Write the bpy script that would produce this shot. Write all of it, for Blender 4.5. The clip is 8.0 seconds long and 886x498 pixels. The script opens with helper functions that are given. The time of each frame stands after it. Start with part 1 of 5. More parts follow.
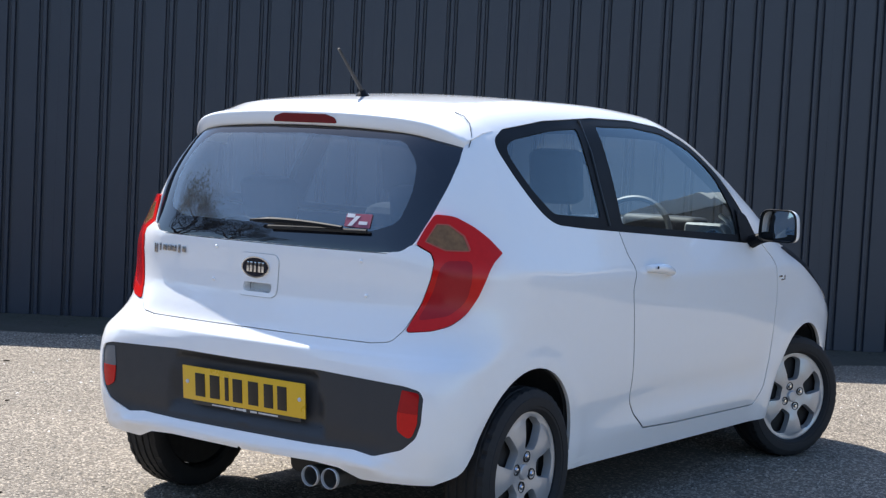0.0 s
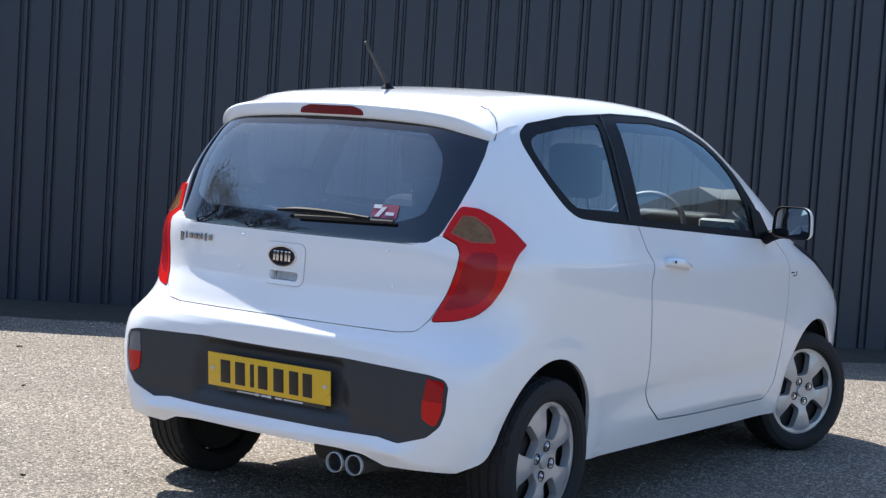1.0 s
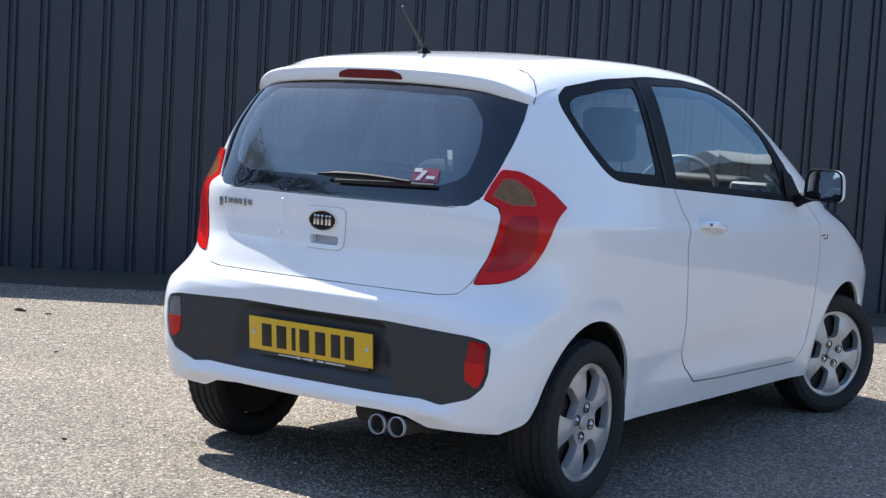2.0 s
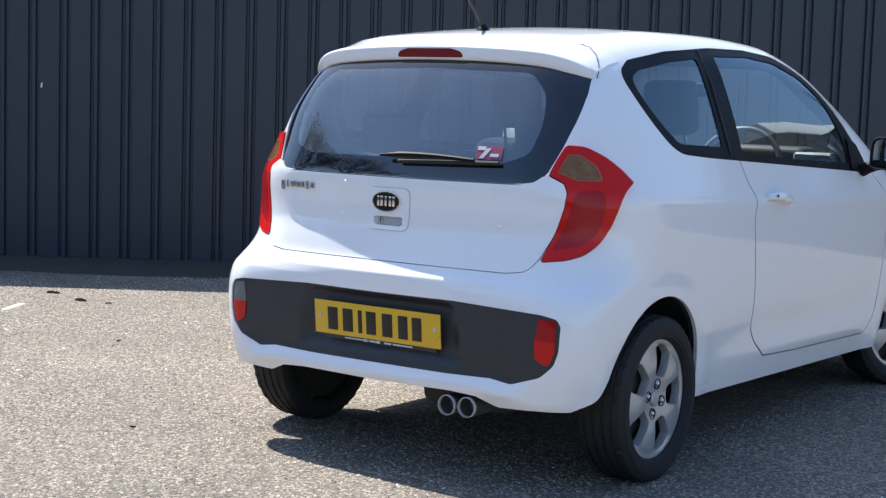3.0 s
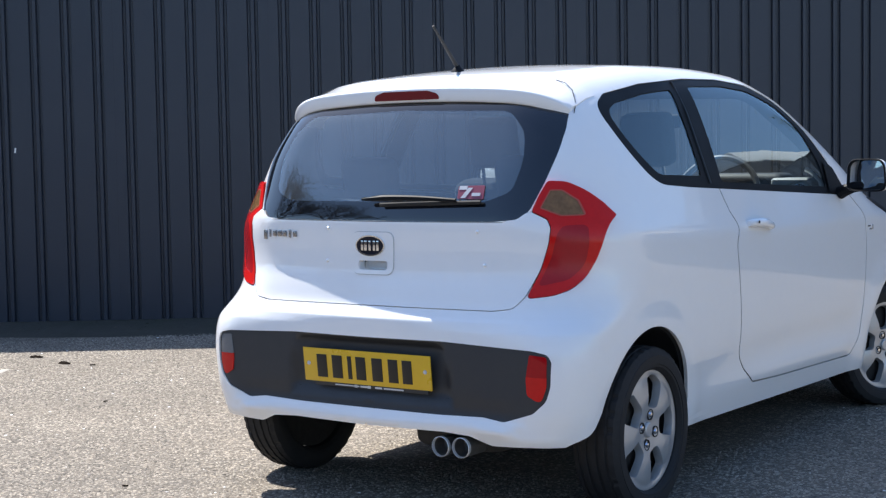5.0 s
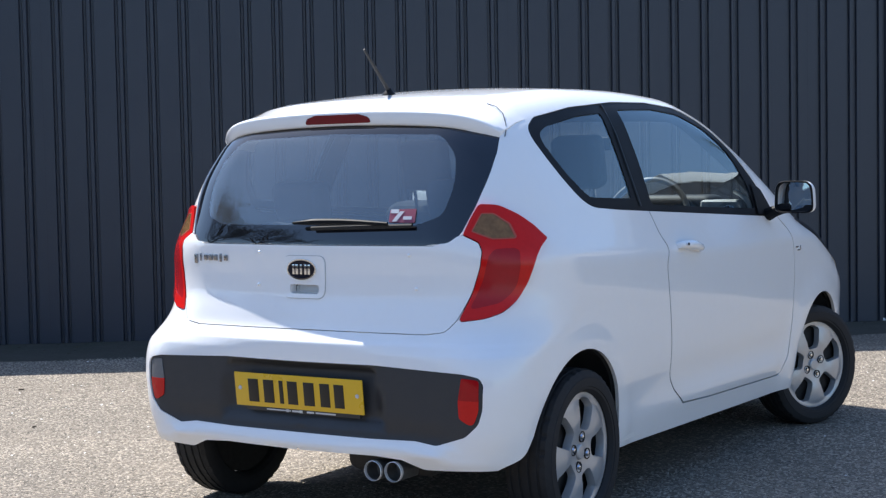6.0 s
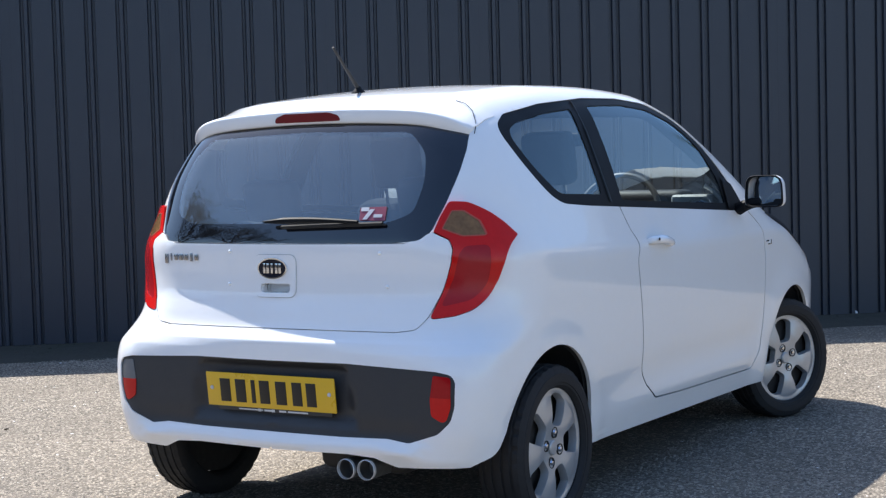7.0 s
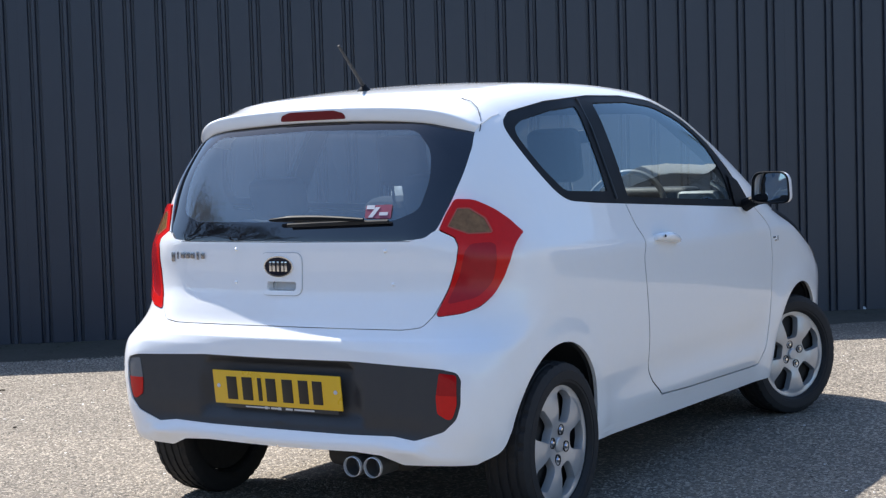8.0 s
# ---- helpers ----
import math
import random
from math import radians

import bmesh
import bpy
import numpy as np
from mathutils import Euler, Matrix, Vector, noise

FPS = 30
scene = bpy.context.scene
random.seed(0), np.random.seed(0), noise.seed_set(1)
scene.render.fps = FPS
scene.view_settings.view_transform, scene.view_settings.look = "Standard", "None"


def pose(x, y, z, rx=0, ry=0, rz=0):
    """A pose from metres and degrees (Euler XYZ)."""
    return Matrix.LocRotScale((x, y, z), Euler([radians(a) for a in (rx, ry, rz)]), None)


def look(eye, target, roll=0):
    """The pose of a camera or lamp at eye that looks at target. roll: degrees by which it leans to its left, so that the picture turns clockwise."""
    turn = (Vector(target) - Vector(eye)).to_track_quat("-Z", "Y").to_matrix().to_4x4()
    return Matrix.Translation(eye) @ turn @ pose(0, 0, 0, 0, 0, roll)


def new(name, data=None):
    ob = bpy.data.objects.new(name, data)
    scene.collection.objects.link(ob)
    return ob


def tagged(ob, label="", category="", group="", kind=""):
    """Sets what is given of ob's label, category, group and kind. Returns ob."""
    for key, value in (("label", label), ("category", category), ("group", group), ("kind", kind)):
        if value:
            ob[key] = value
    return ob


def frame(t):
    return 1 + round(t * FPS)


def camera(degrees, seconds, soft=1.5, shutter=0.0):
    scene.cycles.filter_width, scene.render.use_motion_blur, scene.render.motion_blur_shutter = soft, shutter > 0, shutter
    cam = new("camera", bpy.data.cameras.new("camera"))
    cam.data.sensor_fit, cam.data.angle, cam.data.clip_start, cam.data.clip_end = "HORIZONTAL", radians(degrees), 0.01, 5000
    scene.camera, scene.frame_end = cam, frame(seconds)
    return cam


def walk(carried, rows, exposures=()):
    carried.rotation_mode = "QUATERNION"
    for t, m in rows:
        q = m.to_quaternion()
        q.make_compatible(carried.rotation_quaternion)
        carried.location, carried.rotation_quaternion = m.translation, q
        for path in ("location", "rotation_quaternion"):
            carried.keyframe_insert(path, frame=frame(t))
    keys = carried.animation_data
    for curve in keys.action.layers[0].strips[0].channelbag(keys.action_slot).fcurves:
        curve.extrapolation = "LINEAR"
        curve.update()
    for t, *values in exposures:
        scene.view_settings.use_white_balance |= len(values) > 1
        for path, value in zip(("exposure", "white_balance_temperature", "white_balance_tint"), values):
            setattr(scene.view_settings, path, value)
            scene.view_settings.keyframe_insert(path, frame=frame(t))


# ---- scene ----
from mathutils.geometry import delaunay_2d_cdt

cam = camera(32.5, 8.0, 1.3)
PATH = [
    (0, (3.215, -4.194, 1.266), (2.104, -2.535, 1.147), 2.9),
    (0.5, (3.196, -4.252, 1.262), (2.089, -2.592, 1.135), 3.5),
    (1, (3.173, -4.312, 1.258), (2.07, -2.648, 1.131), 3.7),
    (1.2, (3.159, -4.323, 1.264), (2.059, -2.658, 1.127), 3.9),
    (2.3, (3.078, -4.405, 1.227), (1.959, -2.757, 1.048), 2.9),
    (2.5, (3.061, -4.392, 1.227), (1.931, -2.753, 1.04), 2.5),
    (3, (3.032, -4.395, 1.218), (1.876, -2.775, 1.024), 1.8),
    (3.5, (3.021, -4.395, 1.208), (1.844, -2.789, 1.022), 0.8),
    (4, (3.021, -4.406, 1.209), (1.833, -2.806, 1.033), 0.3),
    (4.5, (3.017, -4.416, 1.203), (1.833, -2.811, 1.048), -0.4),
    (5, (3.012, -4.413, 1.196), (1.877, -2.771, 1.065), -1.0),
    (5.2, (3.009, -4.414, 1.197), (1.896, -2.757, 1.074), -1.0),
    (6.3, (3.025, -4.405, 1.21), (1.973, -2.706, 1.106), -1.3),
    (6.5, (3.029, -4.404, 1.204), (1.985, -2.701, 1.101), -1.5),
    (7, (3.032, -4.401, 1.208), (1.997, -2.694, 1.097), -1.6),
    (7.5, (3.041, -4.403, 1.21), (1.999, -2.699, 1.1), -1.7),
    (8, (3.043, -4.4, 1.211), (1.998, -2.699, 1.096), -1.8),
]
walk(cam, [(t, look(eye, target, roll)) for t, eye, target, roll in PATH], exposures=[(0, 1.02, 6210, 10), (8, 1.02, 6210, 10)])

# ---- light ----
SUN_SHIFT = (0.665, -0.16)            # how far a shadow runs for each metre of height
sun_way = Vector((SUN_SHIFT[0], SUN_SHIFT[1], -1.0)).normalized()
world = bpy.data.worlds.new("world")
scene.world = world
world.use_nodes = True
sky = world.node_tree.nodes.new("ShaderNodeTexSky")
sky.sky_type, sky.sun_disc = "NISHITA", False
sky.sun_elevation = math.asin(-sun_way.z)
sky.sun_rotation = math.atan2(-sun_way.x, -sun_way.y)
sky.air_density, sky.dust_density, sky.ozone_density = 1.1, 1.0, 5.0
world.node_tree.links.new(sky.outputs[0], world.node_tree.nodes["Background"].inputs[0])
world.node_tree.nodes["Background"].inputs[1].default_value = 0.117
sun = new("sun", bpy.data.lights.new("sun", "SUN"))
sun.data.energy, sun.data.angle, sun.data.color = 4.45, radians(0.53), (1.0, 0.94, 0.86)
sun.matrix_world = look((-20 * sun_way.x, -20 * sun_way.y, -20 * sun_way.z), (0, 0, 0))


# ---- materials ----
def material(name, color, rough=0.5, metal=0.0, grain=0.0, size=40.0, bump=0.0, coat=0.0, dirt=0.0, dirt_color=None, spec=0.5):
    """A surface with a base colour that varies at two scales, fine relief and patchy gloss."""
    m = bpy.data.materials.new(name)
    m.use_nodes = True
    n, l = m.node_tree.nodes, m.node_tree.links
    p = n["Principled BSDF"]
    p.inputs["Base Color"].default_value = (*color, 1)
    p.inputs["Roughness"].default_value, p.inputs["Metallic"].default_value = rough, metal
    p.inputs["Coat Weight"].default_value, p.inputs["Coat Roughness"].default_value = coat, 0.012
    p.inputs["Specular IOR Level"].default_value = spec
    co = n.new("ShaderNodeTexCoord")
    fine, wide = n.new("ShaderNodeTexNoise"), n.new("ShaderNodeTexNoise")
    fine.inputs["Scale"].default_value, fine.inputs["Detail"].default_value = size, 6
    wide.inputs["Scale"].default_value, wide.inputs["Detail"].default_value = size / 14, 4
    for x in (fine, wide):
        l.new(co.outputs["Object"], x.inputs["Vector"])
    if grain or dirt:
        mix = n.new("ShaderNodeMix")
        mix.data_type = "RGBA"
        mix.inputs[6].default_value = (*[c * (1 - grain) for c in color], 1)
        mix.inputs[7].default_value = (*[min(1, c * (1 + grain)) for c in color], 1)
        l.new(fine.outputs[0], mix.inputs[0])
        out = mix.outputs[2]
        if dirt:
            ramp = n.new("ShaderNodeMapRange")
            ramp.inputs[1].default_value, ramp.inputs[2].default_value, ramp.inputs[4].default_value = 0.45, 0.75, dirt
            l.new(wide.outputs[0], ramp.inputs[0])
            over = n.new("ShaderNodeMix")
            over.data_type = "RGBA"
            over.inputs[7].default_value = (*(dirt_color or (0.25, 0.22, 0.18)), 1)
            l.new(ramp.outputs[0], over.inputs[0])
            l.new(out, over.inputs[6])
            out = over.outputs[2]
        l.new(out, p.inputs["Base Color"])
        gloss = n.new("ShaderNodeMapRange")
        gloss.inputs[3].default_value, gloss.inputs[4].default_value = rough * 0.8, min(1, rough * 1.25)
        l.new(wide.outputs[0], gloss.inputs[0])
        l.new(gloss.outputs[0], p.inputs["Roughness"])
    if bump:
        b = n.new("ShaderNodeBump")
        b.inputs["Strength"].default_value, b.inputs["Distance"].default_value = 1.0, bump
        l.new(fine.outputs[0], b.inputs["Height"])
        l.new(b.outputs[0], p.inputs["Normal"])
    return m


def glass(name, tint, rough=0.0, ior=1.5, film=0.0, sheen=(1, 1, 1)):
    """Clear or tinted sheet glass: what lies behind shows through, and Fresnel gives the gloss."""
    m = bpy.data.materials.new(name)
    m.use_nodes = True
    n, l = m.node_tree.nodes, m.node_tree.links
    n.remove(n["Principled BSDF"])
    clear, shine, mix, edge, power, fres = (n.new("ShaderNode" + k) for k in ("BsdfTransparent", "BsdfGlossy", "MixShader", "LayerWeight", "Math", "MapRange"))
    clear.inputs[0].default_value = (*tint, 1)
    shine.inputs["Roughness"].default_value, shine.inputs["Color"].default_value = rough, (*sheen, 1)
    edge.inputs[0].default_value = 0.5
    power.operation, power.inputs[1].default_value = "POWER", 5.0
    fres.inputs[3].default_value, fres.inputs[4].default_value = ((ior - 1) / (ior + 1)) ** 2, 1.0
    l.new(edge.outputs["Facing"], power.inputs[0])
    l.new(power.outputs[0], fres.inputs[0])
    l.new(fres.outputs[0], mix.inputs[0])
    l.new(clear.outputs[0], mix.inputs[1])
    l.new(shine.outputs[0], mix.inputs[2])
    out = mix
    if film:
        # a thin film of dust on the pane
        dust, over, spots, amount = (n.new("ShaderNode" + k) for k in ("BsdfDiffuse", "MixShader", "TexNoise", "MapRange"))
        dust.inputs[0].default_value = (0.75, 0.78, 0.8, 1)
        spots.inputs["Scale"].default_value, spots.inputs["Detail"].default_value = 4.0, 5
        amount.inputs[3].default_value, amount.inputs[4].default_value = film * 0.4, film * 1.6
        l.new(spots.outputs[0], amount.inputs[0])
        l.new(amount.outputs[0], over.inputs[0])
        l.new(mix.outputs[0], over.inputs[1])
        l.new(dust.outputs[0], over.inputs[2])
        out = over
    l.new(out.outputs[0], n["Material Output"].inputs[0])
    return m


def asphalt_material():
    """Worn asphalt: pale chippings in a dark binder, patchy with dust."""
    m = bpy.data.materials.new("asphalt")
    m.use_nodes = True
    n, l = m.node_tree.nodes, m.node_tree.links
    p = n["Principled BSDF"]
    co = n.new("ShaderNodeTexCoord")
    stones, fine, wide, patch, rough = (n.new("ShaderNodeTex" + k) for k in ("Voronoi", "Noise", "Noise", "Noise", "Noise"))
    for x, s in ((stones, 100.0), (fine, 220.0), (rough, 55.0), (wide, 0.9), (patch, 7.0)):
        x.inputs["Scale"].default_value = s
        l.new(co.outputs["Object"], x.inputs["Vector"])
    fine.inputs["Detail"].default_value = wide.inputs["Detail"].default_value = 5
    warp = n.new("ShaderNodeMixRGB")
    warp.blend_type, warp.inputs[0].default_value = "LINEAR_LIGHT", 0.012
    l.new(co.outputs["Object"], warp.inputs[1])
    l.new(fine.outputs[1], warp.inputs[2])
    l.new(warp.outputs[0], stones.inputs["Vector"])
    ramp = n.new("ShaderNodeValToRGB")
    r = ramp.color_ramp
    r.elements[0].position, r.elements[0].color = 0.0, (0.080, 0.068, 0.054, 1)
    r.elements[1].position, r.elements[1].color = 1.0, (0.55, 0.47, 0.36, 1)
    e = r.elements.new(0.5)
    e.color = (0.148, 0.124, 0.095, 1)
    e = r.elements.new(0.75)
    e.color = (0.22, 0.185, 0.142, 1)
    sep = n.new("ShaderNodeSeparateColor")
    l.new(stones.outputs["Color"], sep.inputs[0])
    l.new(sep.outputs[0], ramp.inputs[0])
    gap = n.new("ShaderNodeMapRange")
    gap.inputs[1].default_value, gap.inputs[2].default_value = 0.42, 0.72
    gap.inputs[3].default_value, gap.inputs[4].default_value = 0.0, 0.55
    l.new(stones.outputs["Distance"], gap.inputs[0])
    dark = n.new("ShaderNodeMixRGB")
    dark.inputs[2].default_value = (0.085, 0.074, 0.062, 1)
    l.new(gap.outputs[0], dark.inputs[0])
    l.new(ramp.outputs[0], dark.inputs[1])
    dust = n.new("ShaderNodeMapRange")
    dust.inputs[1].default_value, dust.inputs[2].default_value, dust.inputs[4].default_value = 0.35, 0.7, 0.36
    l.new(wide.outputs[0], dust.inputs[0])
    pale = n.new("ShaderNodeMixRGB")
    pale.inputs[2].default_value = (0.25, 0.206, 0.153, 1)
    l.new(dust.outputs[0], pale.inputs[0])
    l.new(dark.outputs[0], pale.inputs[1])
    blot = n.new("ShaderNodeMapRange")
    blot.inputs[3].default_value, blot.inputs[4].default_value = 0.8, 1.15
    l.new(patch.outputs[0], blot.inputs[0])
    mul = n.new("ShaderNodeMixRGB")
    mul.blend_type, mul.inputs[0].default_value = "MULTIPLY", 1
    l.new(pale.outputs[0], mul.inputs[1])
    l.new(blot.outputs[0], mul.inputs[2])
    l.new(mul.outputs[0], p.inputs["Base Color"])
    p.inputs["Roughness"].default_value = 0.85
    rough.inputs["Detail"].default_value, rough.inputs["Roughness"].default_value = 2, 0.5
    lumps = n.new("ShaderNodeMath")
    lumps.operation, lumps.inputs[1].default_value = "MULTIPLY_ADD", -0.50
    l.new(stones.outputs["Distance"], lumps.inputs[0])
    l.new(rough.outputs[0], lumps.inputs[2])
    b = n.new("ShaderNodeBump")
    b.inputs["Strength"].default_value, b.inputs["Distance"].default_value = 1.0, 0.004
    l.new(lumps.outputs[0], b.inputs["Height"])
    l.new(b.outputs[0], p.inputs["Normal"])
    return m


def lamp_material(name, color, rough=0.08):
    m = material(name, color, rough, coat=0.12, spec=0.2, grain=0.10, size=70)
    p = m.node_tree.nodes["Principled BSDF"]
    p.inputs["Subsurface Weight"].default_value = 0.0
    return m


PAINT = material("white_paint", (0.872, 0.865, 0.853), 0.35, grain=0.012, size=30, coat=1.0, bump=0.00002, spec=0.15)
BLACK_PLASTIC = material("black_textured_plastic", (0.028, 0.029, 0.032), 0.5, grain=0.15, size=300, bump=0.0002)
TRIM = material("satin_black_trim", (0.008, 0.0085, 0.010), 0.5, grain=0.1, size=60, spec=0.12)
RUBBER = material("tyre_rubber", (0.020, 0.020, 0.021), 0.7, grain=0.25, size=60, bump=0.0004, dirt=0.3, dirt_color=(0.040, 0.036, 0.033), spec=0.3)
SILVER = material("silver_wheel_paint", (0.47, 0.475, 0.48), 0.34, 0.45, grain=0.05, size=50, coat=0.4)
CHROME = material("chrome", (0.75, 0.76, 0.78), 0.09, 1.0)
STEEL = material("brushed_steel", (0.82, 0.81, 0.80), 0.38, 0.55, grain=0.08, size=90)
DARK_METAL = material("rusty_dark_metal", (0.035, 0.032, 0.03), 0.7, 0.3, grain=0.4, size=40, bump=0.0005)
UNDERSIDE = material("underbody_black", (0.016, 0.016, 0.017), 0.85, grain=0.3, size=20)
FRIT = material("black_glass_border", (0.005, 0.006, 0.009), 0.02)
FRIT.node_tree.nodes["Principled BSDF"].inputs["IOR"].default_value = 1.75
GLASS = glass("tinted_glass", (0.58, 0.65, 0.69), 0.0, 2.4, 0.034, (0.86, 0.96, 1.0))
SIDE_GLASS = glass("green_tinted_glass", (0.62, 0.69, 0.71), 0.0, 2.1, 0.006, (0.82, 0.95, 1.0))
SCREEN_GLASS = glass("clear_windscreen_glass", (0.88, 0.92, 0.91), 0.0, 1.5)
MIRROR = material("mirror_glass", (0.85, 0.87, 0.9), 0.01, 1.0)
RED = lamp_material("red_lens", (0.56, 0.012, 0.010))
DARK_RED = lamp_material("dark_red_lens", (0.36, 0.007, 0.010))
CORE_RED = lamp_material("inner_red_lens", (0.34, 0.010, 0.014), 0.2)
BRAKE_RED = lamp_material("maroon_brake_lens", (0.16, 0.008, 0.014))
AMBER = material("smoky_amber_lens", (0.19, 0.098, 0.034), 0.12, grain=0.6, size=55, coat=0.4, spec=0.3)
CLEAR_LENS = lamp_material("clear_lens", (0.16, 0.165, 0.17), 0.06)
LENS_RIM = lamp_material("pale_lens_rim", (0.42, 0.09, 0.06))
BADGE_GREY = material("dark_chrome", (0.34, 0.34, 0.36), 0.25, 1.0)
PLATE = material("yellow_plate", (0.72, 0.43, 0.010), 0.28, grain=0.03, size=120, coat=0.5)
PLATE_BLACK = material("plate_black", (0.01, 0.01, 0.01), 0.35)
PRINT = material("pale_print", (0.6, 0.6, 0.6), 0.5)
NAVY = material("badge_black", (0.006, 0.008, 0.018), 0.2, coat=0.15, spec=0.25)
FABRIC = material("dark_seat_fabric", (0.020, 0.021, 0.025), 0.9, grain=0.25, size=200, bump=0.0006)
LINING = material("grey_interior_lining", (0.042, 0.043, 0.045), 0.85, grain=0.1, size=120)
DASH = material("dashboard_plastic", (0.07, 0.072, 0.076), 0.55, grain=0.12, size=200, bump=0.0002)
STICKER_RED = material("sticker_red", (0.24, 0.05, 0.085), 0.4, grain=0.05, size=90)
STICKER_WHITE = material("sticker_white", (0.55, 0.55, 0.58), 0.4)
CLADDING = material("anthracite_cladding", (0.026, 0.032, 0.046), 0.42, grain=0.06, size=25, bump=0.00008, dirt=0.35, dirt_color=(0.042, 0.048, 0.060))
ASPHALT = asphalt_material()
DOT_BRIGHT = material("bright_dot_metal", (0.95, 0.95, 0.95), 0.35, 1.0)
SOOTY_STEEL = material("sooty_steel", (0.20, 0.19, 0.18), 0.45, 0.8, grain=0.25, size=60)
DASH_GREY = material("grey_dash_plastic", (0.42, 0.43, 0.43), 0.5, grain=0.08, size=160)
WHEEL_RIM = material("steering_wheel_leather", (0.10, 0.10, 0.10), 0.4, grain=0.15, size=150)
# moss and soil; the dark tone also deepens the shade beside the wall
DEBRIS_SHADE = material("mossy_debris_and_shade", (0.055, 0.050, 0.038), 0.95, grain=0.5, size=35, bump=0.004, dirt=0.5, dirt_color=(0.035, 0.042, 0.020))
BRICK_DARK = material("dark_brick", (0.09, 0.07, 0.06), 0.9, grain=0.3, size=12, bump=0.002)
RENDER_CREAM = material("cream_render", (0.62, 0.54, 0.42), 0.9, grain=0.08, size=6, dirt=0.2, dirt_color=(0.45, 0.40, 0.33))
FASCIA = material("white_fascia_board", (0.75, 0.75, 0.73), 0.5, grain=0.05, size=20)
CHIPPINGS = bpy.data.materials.new("stone_chippings")
CHIPPINGS.use_nodes = True


def chipping_material(m):
    """Stone chips, each of its own tone between grey binder and pale cream."""
    n, l = m.node_tree.nodes, m.node_tree.links
    p = n["Principled BSDF"]
    geo, ramp = n.new("ShaderNodeNewGeometry"), n.new("ShaderNodeValToRGB")
    tones = ((0.0, (0.082, 0.070, 0.055)), (0.35, (0.126, 0.106, 0.082)), (0.70, (0.170, 0.143, 0.109)), (0.90, (0.245, 0.208, 0.162)), (1.0, (0.42, 0.365, 0.29)))
    r = ramp.color_ramp
    for k, (at, c) in enumerate(tones):
        e = r.elements[0] if k == 0 else r.elements[1] if k == len(tones) - 1 else r.elements.new(at)
        e.position, e.color = at, (*c, 1)
    l.new(geo.outputs["Random Per Island"], ramp.inputs[0])
    co, stain, blot, mul = n.new("ShaderNodeTexCoord"), n.new("ShaderNodeTexNoise"), n.new("ShaderNodeMapRange"), n.new("ShaderNodeMixRGB")
    stain.inputs["Scale"].default_value, stain.inputs["Detail"].default_value = 1.1, 5
    blot.inputs[1].default_value, blot.inputs[2].default_value = 0.3, 0.7
    blot.inputs[3].default_value, blot.inputs[4].default_value = 0.78, 1.18
    mul.blend_type, mul.inputs[0].default_value = "MULTIPLY", 1
    l.new(co.outputs["Object"], stain.inputs["Vector"])
    l.new(stain.outputs[0], blot.inputs[0])
    l.new(ramp.outputs[0], mul.inputs[1])
    l.new(blot.outputs[0], mul.inputs[2])
    l.new(mul.outputs[0], p.inputs["Base Color"])
    p.inputs["Roughness"].default_value = 0.8


chipping_material(CHIPPINGS)
ROAD_PAINT = material("worn_road_paint", (0.40, 0.365, 0.31), 0.7, grain=0.15, size=90, bump=0.0015, dirt=0.5, dirt_color=(0.36, 0.34, 0.3))
LITTER_WHITE = material("litter_white", (0.75, 0.75, 0.73), 0.6)
LEAF_BROWN = material("dead_leaf", (0.016, 0.012, 0.009), 1.0, grain=0.5, size=60, spec=0.02)
BARK = material("bark", (0.10, 0.08, 0.06), 0.9, grain=0.4, size=18, bump=0.01)
FOLIAGE = material("foliage", (0.055, 0.085, 0.025), 0.65, grain=0.5, size=3)


# ---- building helpers ----
def mesh_object(name, verts, faces, mat, parent=None, label="", normals=None, smooth=True):
    me = bpy.data.meshes.new(name)
    me.from_pydata([tuple(map(float, v)) for v in verts], [], [tuple(map(int, f)) for f in faces])
    me.update()
    if smooth:
        me.shade_smooth()
    if normals is not None:
        me.normals_split_custom_set_from_vertices([tuple(map(float, v)) for v in normals])
    me.materials.append(mat)
    ob = new(name, me)
    if parent:
        ob.parent = parent
    return tagged(ob, label)


def part(name, bm, mat, parent=None, label="", smooth=True, sharp=35):
    """Links a bmesh as one mesh object under a thing or a part."""
    me = bpy.data.meshes.new(name)
    bmesh.ops.recalc_face_normals(bm, faces=bm.faces)
    bm.to_mesh(me)
    bm.free()
    if smooth:
        me.shade_smooth()
        me.set_sharp_from_angle(angle=radians(sharp))
    me.materials.append(mat)
    ob = new(name, me)
    if parent:
        ob.parent = parent
    return tagged(ob, label)


def thing(name, label, category, group="", at=(0, 0, 0)):
    ob = new(name)
    ob.location = at
    return tagged(ob, label, category, group)


def box(size, at=(0, 0, 0), bevel=0.0, segments=2, turn=None, bm=None):
    bm = bm or bmesh.new()
    m = Matrix.Translation(at) @ (turn or Matrix()) @ Matrix.Diagonal((*size, 1))
    made = bmesh.ops.create_cube(bm, size=1, matrix=m)
    if bevel:
        edges = list({e for v in made["verts"] for e in v.link_edges})
        bmesh.ops.bevel(bm, geom=edges, offset=bevel, segments=segments, profile=0.6, affect="EDGES")
    return bm


